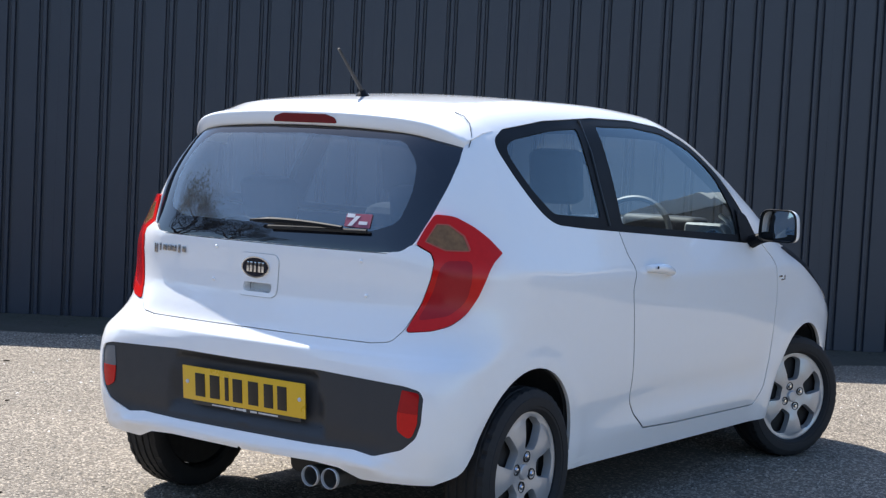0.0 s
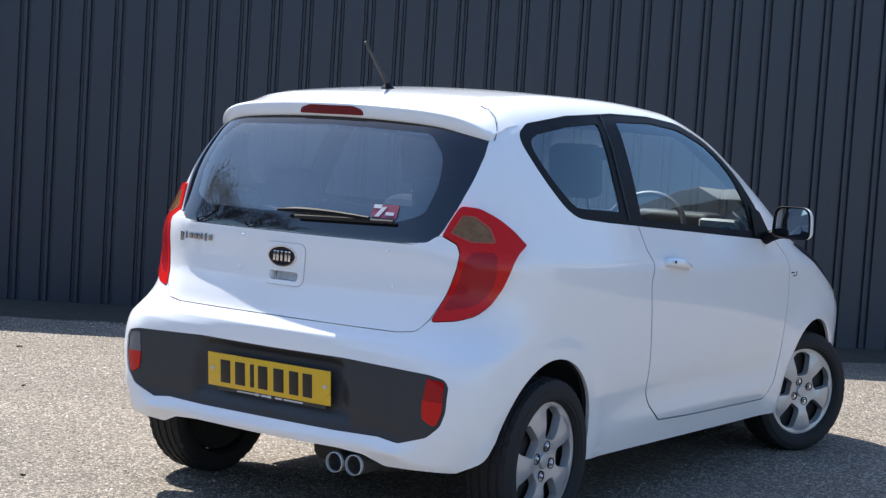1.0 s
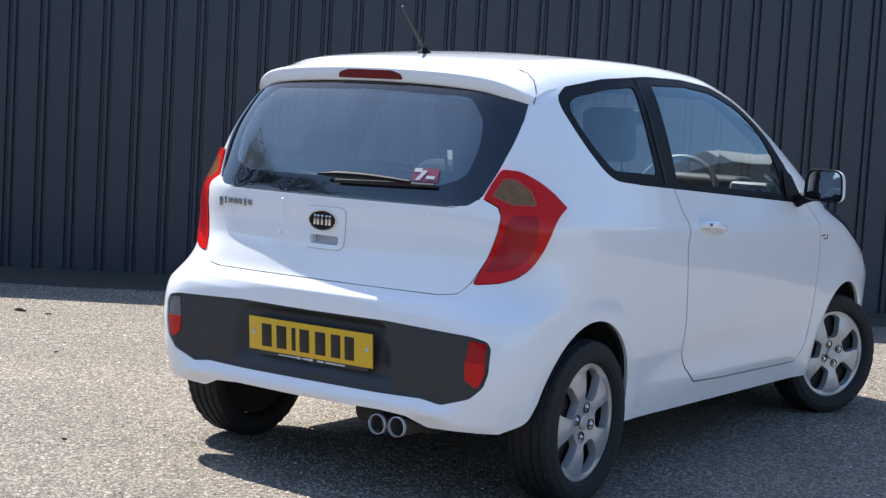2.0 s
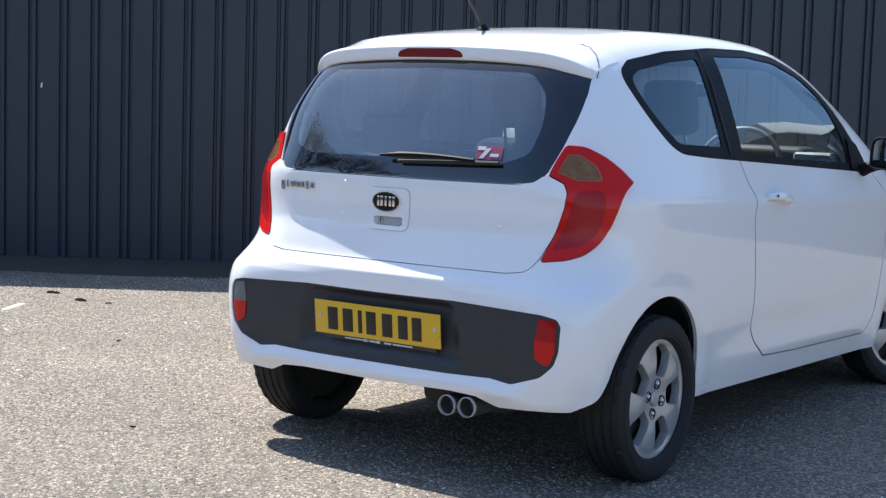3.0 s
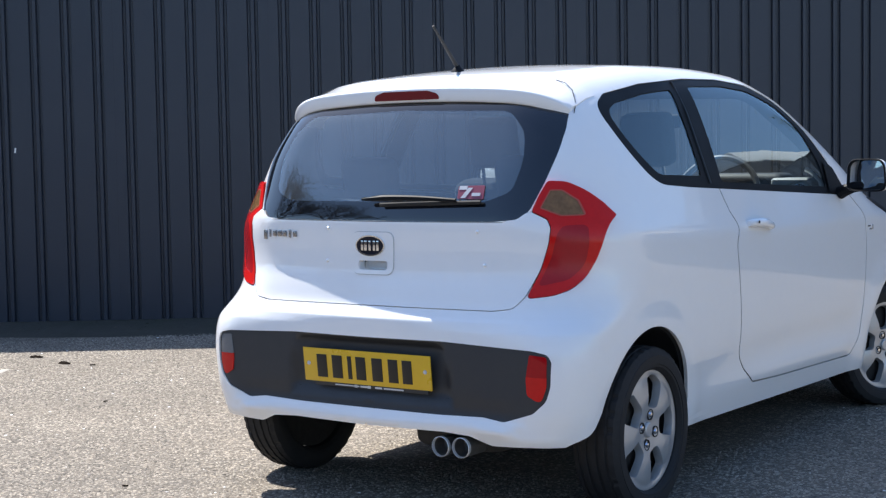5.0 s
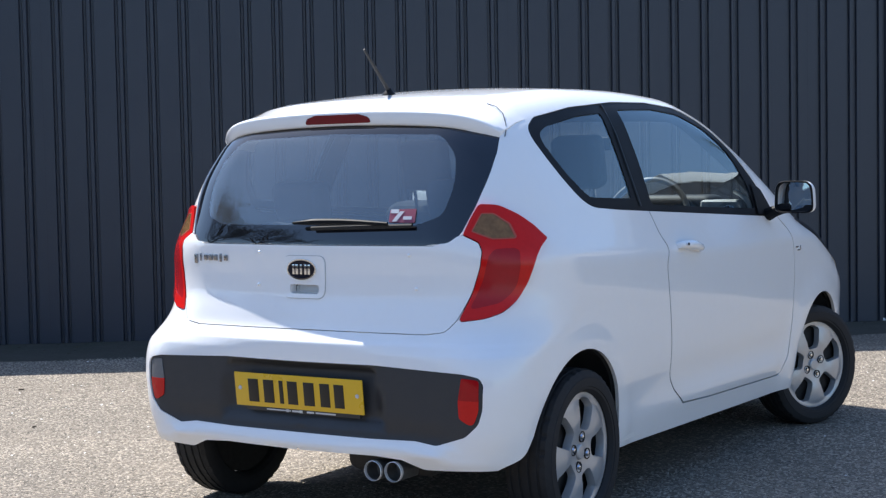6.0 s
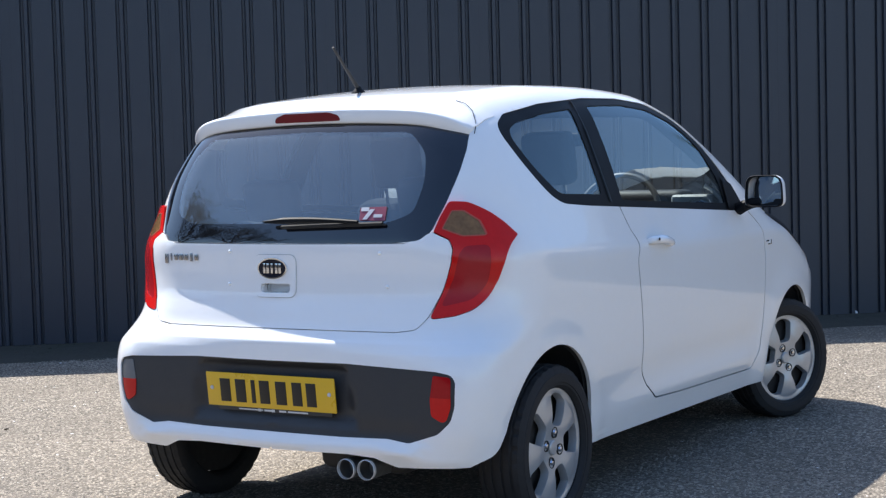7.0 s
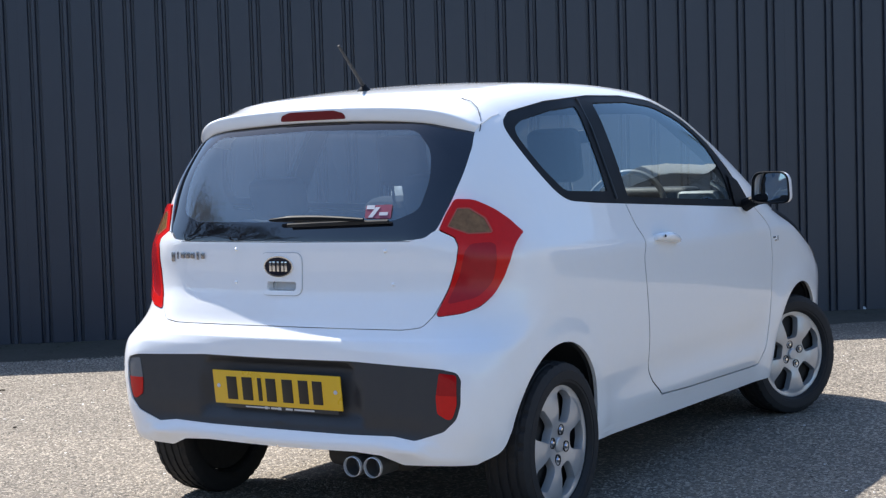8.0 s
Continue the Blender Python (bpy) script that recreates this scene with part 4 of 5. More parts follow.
def door_mirror(car, side):
    """A mirror in a white shell on a black foot."""
    def shell(sx, sy, sz, bevel):
        bm = bmesh.new()
        n, m = 28, 14
        rows = []
        for j in range(m + 1):
            t = j / m
            y = t * sy
            s = (1 - t ** 2.4 * 0.8) if t < 1 else 0.12
            row = []
            for i in range(n):
                a = 2 * math.pi * i / n
                ca, sa = math.cos(a), math.sin(a)
                row.append(bm.verts.new((math.copysign(abs(ca) ** 0.42, ca) * sx * s * (1 - 0.10 * sa), y - 0.10 * ca * sx * s, math.copysign(abs(sa) ** 0.48, sa) * sz * s)))
            rows.append(row)
        for a, b in zip(rows, rows[1:]):
            for i in range(n):
                bm.faces.new((a[i], a[i - 1], b[i - 1], b[i]))
        bm.faces.new(rows[-1])
        return bm
    shellob = part("door_mirror", shell(0.092, 0.10, 0.068, 0), PAINT, car, "white door mirror with black foot", sharp=60)
    shellob.matrix_local = Matrix.Diagonal((side, 1, 1, 1)) @ pose(0.900, 1.70, 1.060, 0, 0, -8)
    n = 28
    rim = bmesh.new()
    a_ = [2 * math.pi * i / n for i in range(n)]
    ringp = lambda s, y: [((math.copysign(abs(math.cos(a)) ** 0.42, math.cos(a)) * 0.092 * s * (1 - 0.10 * math.sin(a))), y - 0.0088 * s * math.cos(a), math.copysign(abs(math.sin(a)) ** 0.48, math.sin(a)) * 0.068 * s) for a in a_]
    rows = [[rim.verts.new(p) for p in ringp(s, y)] for s, y in ((0.995, 0.001), (0.96, -0.004), (0.90, -0.002), (0.88, 0.010))]
    for p, q in zip(rows, rows[1:]):
        for i in range(n):
            rim.faces.new((p[i], p[i - 1], q[i - 1], q[i]))
    part("mirror_rim", rim, TRIM, shellob, "black rim")
    g = bmesh.new()
    vs = [[g.verts.new(p) for p in ringp(s, 0.006 - 0.001 * s)] for s in (0.90, 0.5)]
    for i in range(n):
        g.faces.new((vs[0][i], vs[0][i - 1], vs[1][i - 1], vs[1][i]))
    g.faces.new(vs[1])
    part("mirror_glass", g, MIRROR, shellob, "mirror glass").matrix_local = pose(0, 0.014, 0, -2 if side > 0 else 10, 0, -8)
    foot = bmesh.new()
    tube([(-0.14, 0.04, -0.075), (-0.11, 0.035, -0.062), (-0.07, 0.03, -0.05), (-0.03, 0.035, -0.045)], 0.028, 10, foot, 0.02)
    part("mirror_foot", foot, TRIM, shellob, "black plastic foot")
    sail = rounded([(1.66, 0.99, 0.01), (1.85, 0.975, 0.01), (1.775, 1.09, 0.02), (1.69, 1.125, 0.01)], 0.01)
    v, f = sheet(sail, (), 0.02)
    pts = np.array([on_side(y, z, 0.004) for y, z in v]) * np.array((side, 1, 1))
    mesh_object("mirror_sail", pts, f, TRIM, car, "black corner trim below the mirror")
    return shellob


def door_handle(door, side):
    bm = bmesh.new()
    rows = []
    for k in range(17):
        t = k / 16
        y = 0.742 + 0.195 * t
        z = 0.906 - 0.020 * t
        bulge = math.sin(math.pi * t) ** 0.5
        c = on_side(y, z, 0.004 + 0.024 * bulge)
        w = 0.011 + 0.007 * bulge
        rows.append([bm.verts.new(c * np.array((side, 1, 1)) + np.array((side * dx * 0.012, 0, dz * w))) for dx, dz in ((0.9, -0.6), (1.2, 0), (0.9, 0.6), (0, 1), (-1.2, 0.7), (-1.2, -0.7), (0, -1))])
    for a, b in zip(rows, rows[1:]):
        for i in range(7):
            bm.faces.new((a[i], a[i - 1], b[i - 1], b[i]))
    bm.faces.new(rows[0])
    bm.faces.new(rows[-1][::-1])
    ob = part("door_handle", bm, PAINT, door, "white pull handle", sharp=60)
    if side > 0:
        bm = lathe([(0.0, 0.0001), (0.0, 0.0055), (0.003, 0.005), (0.004, 0.0001)], 16, turn=Matrix.Translation(on_side(0.765, 0.902, 0.037)))
        part("lock", bm, DARK_METAL, door, "small keyhole")
    return ob


def exhaust(car):
    part("silencer", box((0.34, 0.30, 0.13), (0.28, -0.26, 0.29), 0.05, 4), DARK_METAL, car, "dark exhaust silencer under the bumper")
    for x, z in ((0.290, 0.257), (0.367, 0.260)):
        bm = lathe([(0.004, 0.0300), (-0.003, 0.0303), (-0.006, 0.0312), (-0.005, 0.0324), (0.000, 0.0329), (0.007, 0.0327), (0.007, 0.030), (0.004, 0.0300)], 40, turn=pose(x, -0.505, z, 0, 0, 90))
        pipe = part("exhaust_pipe", bm, STEEL, car, "chromed round exhaust tip")
        part("exhaust_core", lathe([(0.06, 0.0001), (0.06, 0.0296), (0.008, 0.0299), (0.008, 0.0325), (0.17, 0.0325)], 24, turn=pose(x, -0.505, z, 0, 0, 90)), SOOTY_STEEL, pipe)


def seat(x, y, back_height, name, label, parent, width=0.46, head=True, lean=14):
    root = part(name, box((width, 0.50, 0.16), (x, y + 0.28, 0.50), 0.05, 3), FABRIC, parent, label)
    part("backrest", box((width, 0.14, back_height), (x, y - 0.01, 0.52 + back_height / 2), 0.055, 3, turn=pose(0, 0, 0, lean, 0, 0)), FABRIC, root)
    for dx in ([0] if head else []):
        part("headrest", box((0.205, 0.10, 0.205), (x, y - 0.15, 0.52 + back_height + 0.145), 0.040, 4, turn=pose(0, 0, 0, 10, 0, 0)), FABRIC, root, "padded headrest")
        part("headrest_post", tube([(x - 0.06, y - 0.12, 0.44 + back_height), (x - 0.06, y - 0.15, 0.60 + back_height)], 0.007), CHROME, root)
        part("headrest_post", tube([(x + 0.06, y - 0.12, 0.44 + back_height), (x + 0.06, y - 0.15, 0.60 + back_height)], 0.007), CHROME, root)
    return root


def interior(car):
    for s in (0.35, -0.35):
        seat(s, 0.98, 0.555, "front_seat", "dark fabric front seat", car)
    bench = part("rear_seat", box((1.16, 0.46, 0.18), (0, 0.36, 0.48), 0.05, 3), FABRIC, car, "dark fabric rear bench with two headrests")
    part("backrest", box((1.16, 0.14, 0.56), (0, 0.07, 0.74), 0.05, 3, turn=pose(0, 0, 0, 16, 0, 0)), FABRIC, bench)
    for s in (0.33, -0.33):
        part("headrest", box((0.22, 0.09, 0.15), (s, -0.03, 1.095), 0.04, 4, turn=pose(0, 0, 0, 12, 0, 0)), FABRIC, bench)
    part("parcel_shelf", box((1.0, 0.34, 0.02), (0, -0.18, 0.95), 0.006), FABRIC, car)
    dash = part("dashboard", box((1.36, 0.46, 0.34), (0, 2.0, 0.86), 0.10, 5), DASH, car, "black dashboard")
    part("centre_console", box((0.24, 0.5, 0.5), (0, 1.80, 0.60), 0.06, 3), DASH, dash)
    wheel_ = part("steering_wheel", lathe([(0.0, 0.175), (0.013, 0.181), (0.016, 0.19), (0.010, 0.199), (-0.006, 0.199), (-0.013, 0.188), (-0.009, 0.178), (0.0, 0.175)], 48), WHEEL_RIM, car, "black three-spoke steering wheel")
    wheel_.matrix_local = pose(0.32, 1.505, 0.968) @ pose(0, 0, 0, -24, 0, 0) @ pose(0, 0, 0, 0, 0, 90)
    part("airbag_cover", box((0.05, 0.15, 0.12), (0.01, 0, 0), 0.02, 3), DASH, wheel_)
    for a in (0, 180, 270):
        part("spoke", box((0.02, 0.12, 0.035), (0, 0, 0), 0.008, turn=pose(0, 0, 0, a, 0, 0) @ pose(0, 0.13, 0)), DASH, wheel_)
    part("instrument_hood", box((0.36, 0.16, 0.10), (0.35, 1.80, 1.02), 0.04, 4), DASH, dash)
    panel = part("dash_panel", box((0.19, 0.09, 0.13), (0.575, 1.75, 0.985), 0.02, 3), DASH_GREY, dash, "pale grey air vent panel")
    part("air_vent", lathe([(0.0, 0.0001), (0.0, 0.026), (0.006, 0.024), (0.007, 0.018), (0.002, 0.016), (0.002, 0.0001)], 24, turn=pose(0.615, 1.703, 1.000, 0, 0, -90)), TRIM, panel, "round black air vent")
    for x in (1, -1):
        part("pillar_trim", tube([(x * 0.618, 1.765, 1.085), (x * 0.640, 1.757, 1.075), (x * 0.666, 1.75, 1.058), (x * 0.688, 1.745, 1.034), (x * 0.697, 1.742, 1.004)], 0.011, 8), FASCIA, dash, "pale trim at the foot of the pillar")
    part("cabin_floor", box((1.30, 2.7, 0.05), (0, 0.98, 0.30), 0.01), UNDERSIDE, car)
    part("interior_mirror", box((0.22, 0.03, 0.06), (0, 1.62, 1.30), 0.012, 3), TRIM, car)


def build_car():
    car = thing("car", "white three-door hatchback with black bumper panel, parked on the asphalt", "car")
    for side in ("right", "left"):
        skin_part("body_side", ["body"], PAINT, car, "white painted body side and roof half", side)
        door = skin_part("door", ["door"], PAINT, car, "white closed door", side, 0.0, 0.0015)
        door_handle(door, 1 if side == "right" else -1)
        frame_ = skin_part("window_frame", ["frame"], TRIM, car, "black window frame and pillar trim", side, -0.003, 0.01)
        skin_part("quarter_window", ["quarter"], SIDE_GLASS, frame_, "tinted rear side window", side, -0.006, 0.004)
        skin_part("door_window", ["door_glass"], SIDE_GLASS, frame_, "tinted door window", side, -0.006, 0.004)
        lamp = skin_part("tail_light", ["lamp"], RED, car, "red tail light wrapping the corner", side, lambda p: 0.003 + 0.011 * np.clip((p[:, 1] + 0.36) / 0.1, 0, 1), 0.03)
        skin_part("indicator_lens", ["amber"], AMBER, lamp, "smoky amber indicator lens", side, lambda p: 0.0032 + 0.011 * np.clip((p[:, 1] + 0.36) / 0.1, 0, 1), 0.012)
        skin_part("indicator_rim", ["amber_rim"], LENS_RIM, lamp, "pale rim of the indicator lens", side, lambda p: 0.0042 + 0.011 * np.clip((p[:, 1] + 0.36) / 0.1, 0, 1), 0.01)
        skin_part("lamp_core", ["core"], CORE_RED, lamp, "darker red inner lens", side, lambda p: 0.0022 + 0.011 * np.clip((p[:, 1] + 0.36) / 0.1, 0, 1), 0.01)
        door_mirror(car, 1 if side == "right" else -1)
        skin_part("headlight", ["headlight"], FRIT, car, "dark headlight", side, 0.002)
        skin_part("lining", ["body", "door", "bonnet"], LINING, car, "grey cabin lining", side, -0.03, 0, True)
    gate = skin_part("tailgate", ["gate"], PAINT, car, "white tailgate", "both", lambda p: 0.004 * np.clip((p[:, 2] - 0.935) / 0.025, 0, 1))
    emblem_panel(gate)
    name_badge(gate)
    skin_part("tailgate_lining", ["gate", "bumper"], LINING, car, "", "both", -0.03, 0, True)
    rear = skin_part("rear_window", ["frit"], FRIT, car, "black-bordered rear window", "both", -0.004, 0.006)
    skin_part("pane", ["rear_clear"], GLASS, rear, "tinted rear glass", "both", -0.004, 0)
    bumper = skin_part("rear_bumper", ["bumper"], PAINT, car, "white rear bumper", "both", 0.0, 0.03)
    skin_part("bumper_panel", ["panel"], BLACK_PLASTIC, bumper, "black textured plastic lower panel", "both", -0.005, 0.01)
    for side in ("right", "left"):
        unit = skin_part("bumper_lamp", ["refl"], RED, bumper, "red bumper lamp", side, -0.002, 0.012)
        skin_part("upper_lens", ["refl_top"], DARK_RED if side == "right" else CLEAR_LENS, unit, "dark red fog lens" if side == "right" else "clear reversing lens", side, -0.003, 0.012)
    skin_part("bonnet", ["bonnet"], PAINT, car, "white bonnet")
    skin_part("windscreen", ["windscreen"], SCREEN_GLASS, car, "clear windscreen", "both", -0.003, 0.006)
    spoiler(car)
    number_plate(car)
    wiper(car)
    exhaust(car)
    interior(car)
    for x, y, turn, steer, z in ((0.705, 0, -15, 0, 0.271), (-0.694, 0, 40, 0, 0.275), (0.705, 2.390, -66, -24, 0.275), (-0.705, 2.390, 70, -24, 0.275)):
        wheel(car, x, y, turn, steer, z)
    for y in (0.0, 2.385):
        for s in (1, -1):
            prof = [(0.40, 0.335), (0.745, 0.335), (0.745, 0.34), (0.40, 0.345), (0.39, 0.05)]
            liner = lathe(prof, 48, turn=pose(0, y, 0.28, 0, 0, 0 if s > 0 else 180))
            cut = [v for v in liner.verts if v.co.z < 0.30]
            bmesh.ops.delete(liner, geom=cut, context="VERTS")
            part("arch_liner", liner, BLACK_PLASTIC, car, "black wheel arch liner")
    part("underbody", box((1.30, 2.0, 0.10), (0, 1.19, 0.24), 0.03), UNDERSIDE, car, "dark underside")
    part("rear_floor", box((1.12, 0.60, 0.07), (0, -0.185, 0.385), 0.03), UNDERSIDE, car)
    part("front_floor", box((0.9, 1.1, 0.2), (0, 2.3, 0.32), 0.05), UNDERSIDE, car)
    aerial = part("aerial", lathe([(-0.006, 0.0001), (-0.006, 0.026), (0.004, 0.022), (0.014, 0.012), (0.022, 0.008), (0.024, 0.0001)], 24, turn=pose(0, 0.055, 1.470, 0, -90, 0)), TRIM, car, "black raked roof aerial")
    tip = tube([(0, 0.055, 1.482), (0, -0.02, 1.552), (0, -0.092, 1.620)], 0.0075, 8, None, 0.0045)
    part("aerial_rod", tip, RUBBER, aerial)
    for s in (1, -1):
        side = np.array((s, 1, 1))
        line = np.array([(0.472, -0.069, 1.415), (0.505, -0.068, 1.401), (0.536, -0.080, 1.376), (0.559, -0.103, 1.343), (0.571, -0.122, 1.321), (0.577, -0.139, 1.303)])
        part("spoiler_seam", tube([p * side for p in line + slope(line) * np.array([[0.0025], [0.006], [0.0075], [0.0065], [0.005], [0.003]])], 0.0013, 6), TRIM, car, "dark seam at the end of the spoiler")
        line = np.array([on_side(y, z, -0.001) for y, z in ((0.588, 1.425), (0.584, 1.415), (0.567, 1.312), (0.550, 1.209), (0.545, 1.107), (0.547, 1.060))])
        part("pillar_seal", tube([p * side for p in line], 0.0045, 6), PLATE_BLACK, car, "black rubber seal between the side windows")
    # rear screen sticker and side emblem
    w = lambda x, z: tuple(on_tail(x, z, 0.0))
    st = slab("window_sticker", rounded([(0.300, 1.038, 0.004), (0.392, 1.036, 0.004), (0.390, 1.080, 0.004), (0.298, 1.078, 0.004)], 0.006), (), w, (0, 0.0015, 0), STICKER_RED, car, "red and white round-cornered window sticker")
    w2 = lambda x, z: tuple(on_tail(x, z, 0.0012))
    slab("sticker_bar", rounded([(0.312, 1.040, 0), (0.328, 1.040, 0), (0.350, 1.072, 0), (0.334, 1.072, 0)], 0.006), (), w2, (0, 0.001, 0), STICKER_WHITE, st)
    slab("sticker_bar", rounded([(0.302, 1.066, 0), (0.330, 1.066, 0), (0.330, 1.078, 0), (0.302, 1.078, 0)], 0.006), (), w2, (0, 0.001, 0), STICKER_WHITE, st)
    slab("sticker_bar", rounded([(0.350, 1.046, 0), (0.380, 1.046, 0), (0.380, 1.056, 0), (0.350, 1.056, 0)], 0.006), (), w2, (0, 0.001, 0), STICKER_WHITE, st)
    # four tiny bright metal balls on the tailgate
    for x, z in ((-0.200, 0.939), (-0.205, 0.830), (0.385, 0.935), (0.410, 0.829)):
        bright_dot = bmesh.new()
        bmesh.ops.create_uvsphere(bright_dot, u_segments=12, v_segments=8, radius=0.006, matrix=Matrix.Translation(on_tail(x, z, 0.0015)))
        part("bright_dot", bright_dot, DOT_BRIGHT, gate, "tiny bright dot")
    for y, z, dy, dz in ((2.03, 0.834, 0.035, 0.007), (2.05, 0.820, 0.028, 0.006), (2.078, 0.828, 0.010, 0.022)):
        part("side_badge", box((0.004, dy, dz), on_side(y, z, 0.002), 0.001), CHROME, car, "small chrome side emblem")
    return car


build_car()


# ---- chippings that stand out of the asphalt round the car ----
MARKS = ([(-4.45, 1.22), (-4.02, 1.03), (-3.86, 0.955), (-3.71, 0.90), (-3.77, 1.02), (-3.86, 1.18)],
         [(-3.95, 0.50), (-3.70, 0.62), (-3.61, 0.72)])


def chippings(count=115000):
    rng = np.random.default_rng(4)
    a = np.radians(rng.uniform(-55, -15, count * 2))
    r = np.sqrt(rng.uniform(3.5 ** 2, 10.2 ** 2, count * 2))
    x, y = 3.05 + r * np.sin(a), -4.4 + r * np.cos(a)
    turn = math.radians(WALL_TURN)
    off = -(x - WALL_FOOT.x) * math.sin(turn) + (y - WALL_FOOT.y) * math.cos(turn)
    # pale chips thin out by the wall, which darkens its shaded strip too
    keep = (rng.random(len(off)) < (-off - 0.25) / 0.5) & ~((np.abs(x) < 0.55) & (y > 0.3) & (y < 2.2))
    for line in MARKS:
        for (ax, ay), (bx, by) in zip(line, line[1:]):
            t = np.clip(((x - ax) * (bx - ax) + (y - ay) * (by - ay)) / ((bx - ax) ** 2 + (by - ay) ** 2), 0, 1)
            keep &= np.hypot(x - ax - t * (bx - ax), y - ay - t * (by - ay)) > 0.022
    x, y = x[keep][:count], y[keep][:count]
    n = len(x)
    size = rng.uniform(0.0038, 0.0078, n)
    spin = rng.uniform(0, 2 * math.pi, n)
    tall = size * rng.uniform(0.18, 0.42, n)
    long = rng.uniform(0.7, 1.25, n)
    tilt = rng.normal(0, 0.16, (n, 2))
    co = np.empty((n, 8, 3))
    for k in range(4):
        t = k * math.pi / 2 + rng.uniform(-0.35, 0.35, n)
        u, v = size * long * np.cos(t), size / long * np.sin(t)
        for level, wide in ((0, 1.0), (1, 0.66)):
            du, dv = u * wide, v * wide
            co[:, k + 4 * level, 0] = x + du * np.cos(spin) - dv * np.sin(spin)
            co[:, k + 4 * level, 1] = y + du * np.sin(spin) + dv * np.cos(spin)
            co[:, k + 4 * level, 2] = level * (tall + du * tilt[:, 0] + dv * tilt[:, 1]) - 0.0004 * (1 - level)
    quads = np.array([(0, 1, 5, 4), (1, 2, 6, 5), (2, 3, 7, 6), (3, 0, 4, 7), (4, 5, 6, 7)])
    ids = (quads[None] + 8 * np.arange(n)[:, None, None]).reshape(-1)
    me = bpy.data.meshes.new("chippings")
    me.vertices.add(8 * n)
    me.vertices.foreach_set("co", co.reshape(-1))
    me.loops.add(len(ids))
    me.loops.foreach_set("vertex_index", ids.astype(np.int32))
    me.polygons.add(5 * n)
    me.polygons.foreach_set("loop_start", np.arange(0, 20 * n, 4, dtype=np.int32))
    me.update(calc_edges=True)
    me.validate()
    me.materials.append(CHIPPINGS)
    return tagged(new("chippings", me), "pale stone chippings bedded in the asphalt", "gravel", kind="stuff")


chippings()


# ---- marks and litter on the ground ----
def stripe(name, pts, width, mat, label, thick=0.003):
    """A painted line along ground points, with ragged edges."""
    rng = random.Random(5)
    c = [Vector((*p, 0)) for p in pts]
    fine = [a.lerp(b, k / 14) for a, b in zip(c, c[1:]) for k in range(14)] + [c[-1]]
    bm = bmesh.new()
    rows = []
    for i, p in enumerate(fine):
        d = (fine[min(i + 1, len(fine) - 1)] - fine[max(i - 1, 0)]).normalized()
        side = Vector((-d.y, d.x, 0))
        w = width / 2 * (0.82 + 0.3 * rng.random()) * (0.5 if i in (0, len(fine) - 1) else 1)
        rows.append([bm.verts.new(p + side * w * k + Vector((0, 0, thick if abs(k) < 1 else 0.0005))) for k in (-1, -0.8, 0.8, 1)])
    for a, b in zip(rows, rows[1:]):
        for i in range(3):
            bm.faces.new((a[i], a[i + 1], b[i + 1], b[i]))
    return tagged(part(name, bm, mat, None, label), category="road marking")


stripe("road_marking", MARKS[0], 0.052, ROAD_PAINT, "worn white painted line in a hooked shape on the asphalt")
stripe("road_marking", MARKS[1], 0.052, ROAD_PAINT, "short worn white painted line on the asphalt")


def leaf(x, y, turn, size, mat, label, category, name="dead_leaf"):
    bm = bmesh.new()
    n = 9
    rows = []
    for i in range(n):
        t = i / (n - 1)
        w = size * 0.35 * math.sin(math.pi * (0.08 + 0.88 * t)) * (1 + 0.25 * math.sin(9 * t))
        z = 0.003 + size * (0.02 + 0.30 * t * (1 - t) + 0.06 * math.sin(11 * t) ** 2)
        rows.append([bm.verts.new((size * (t - 0.5), w * k, 0.001 + (z if layer else z * 0.5) * (1 - 0.8 * abs(k)))) for layer in (0, 1) for k in ((-1, 0, 1) if not layer else (1, 0, -1))])
    for a, b in zip(rows, rows[1:]):
        for i in range(6):
            bm.faces.new((a[i], a[(i + 1) % 6], b[(i + 1) % 6], b[i]))
    bm.faces.new(rows[0])
    bm.faces.new(rows[-1][::-1])
    ob = tagged(part(name, bm, mat, None, label), category=category)
    ob.matrix_world = pose(x, y, 0, 0, 0, turn)
    return ob


leaf(-4.10, 1.60, 20, 0.085, LEAF_BROWN, "curled dark dead leaf lying on the sunlit asphalt", "leaf")
leaf(-3.74, 1.50, -10, 0.09, LEAF_BROWN, "flat dark dead leaf lying on the asphalt", "leaf")
leaf(-3.54, 1.53, 60, 0.035, LEAF_BROWN, "small dark dead leaf lying on the asphalt", "leaf")
leaf(-1.03, -0.61, 35, 0.022, LEAF_BROWN, "tiny dark leaf scrap on the asphalt", "leaf")
leaf(-2.51, 0.67, 80, 0.026, LEAF_BROWN, "tiny dark leaf scrap on the asphalt", "leaf")
leaf(-5.78, 2.36, 10, 0.08, LITTER_WHITE, "crumpled white paper scrap at the foot of the wall", "litter", "paper_scrap")


def crumpled(x, y, size, label):
    bm = bmesh.new()
    bmesh.ops.create_icosphere(bm, subdivisions=2, radius=1)
    for v in bm.verts:
        v.co *= 0.75 + 0.5 * noise.noise(v.co * 2.3)
        v.co = Vector((v.co.x * size[0], v.co.y * size[1], (v.co.z + 0.75) * size[2]))
    ob = tagged(part("litter", bm, LITTER_WHITE, None, label, sharp=15), category="litter")
    ob.matrix_world = pose(x, y, 0, 0, 0, WALL_TURN)


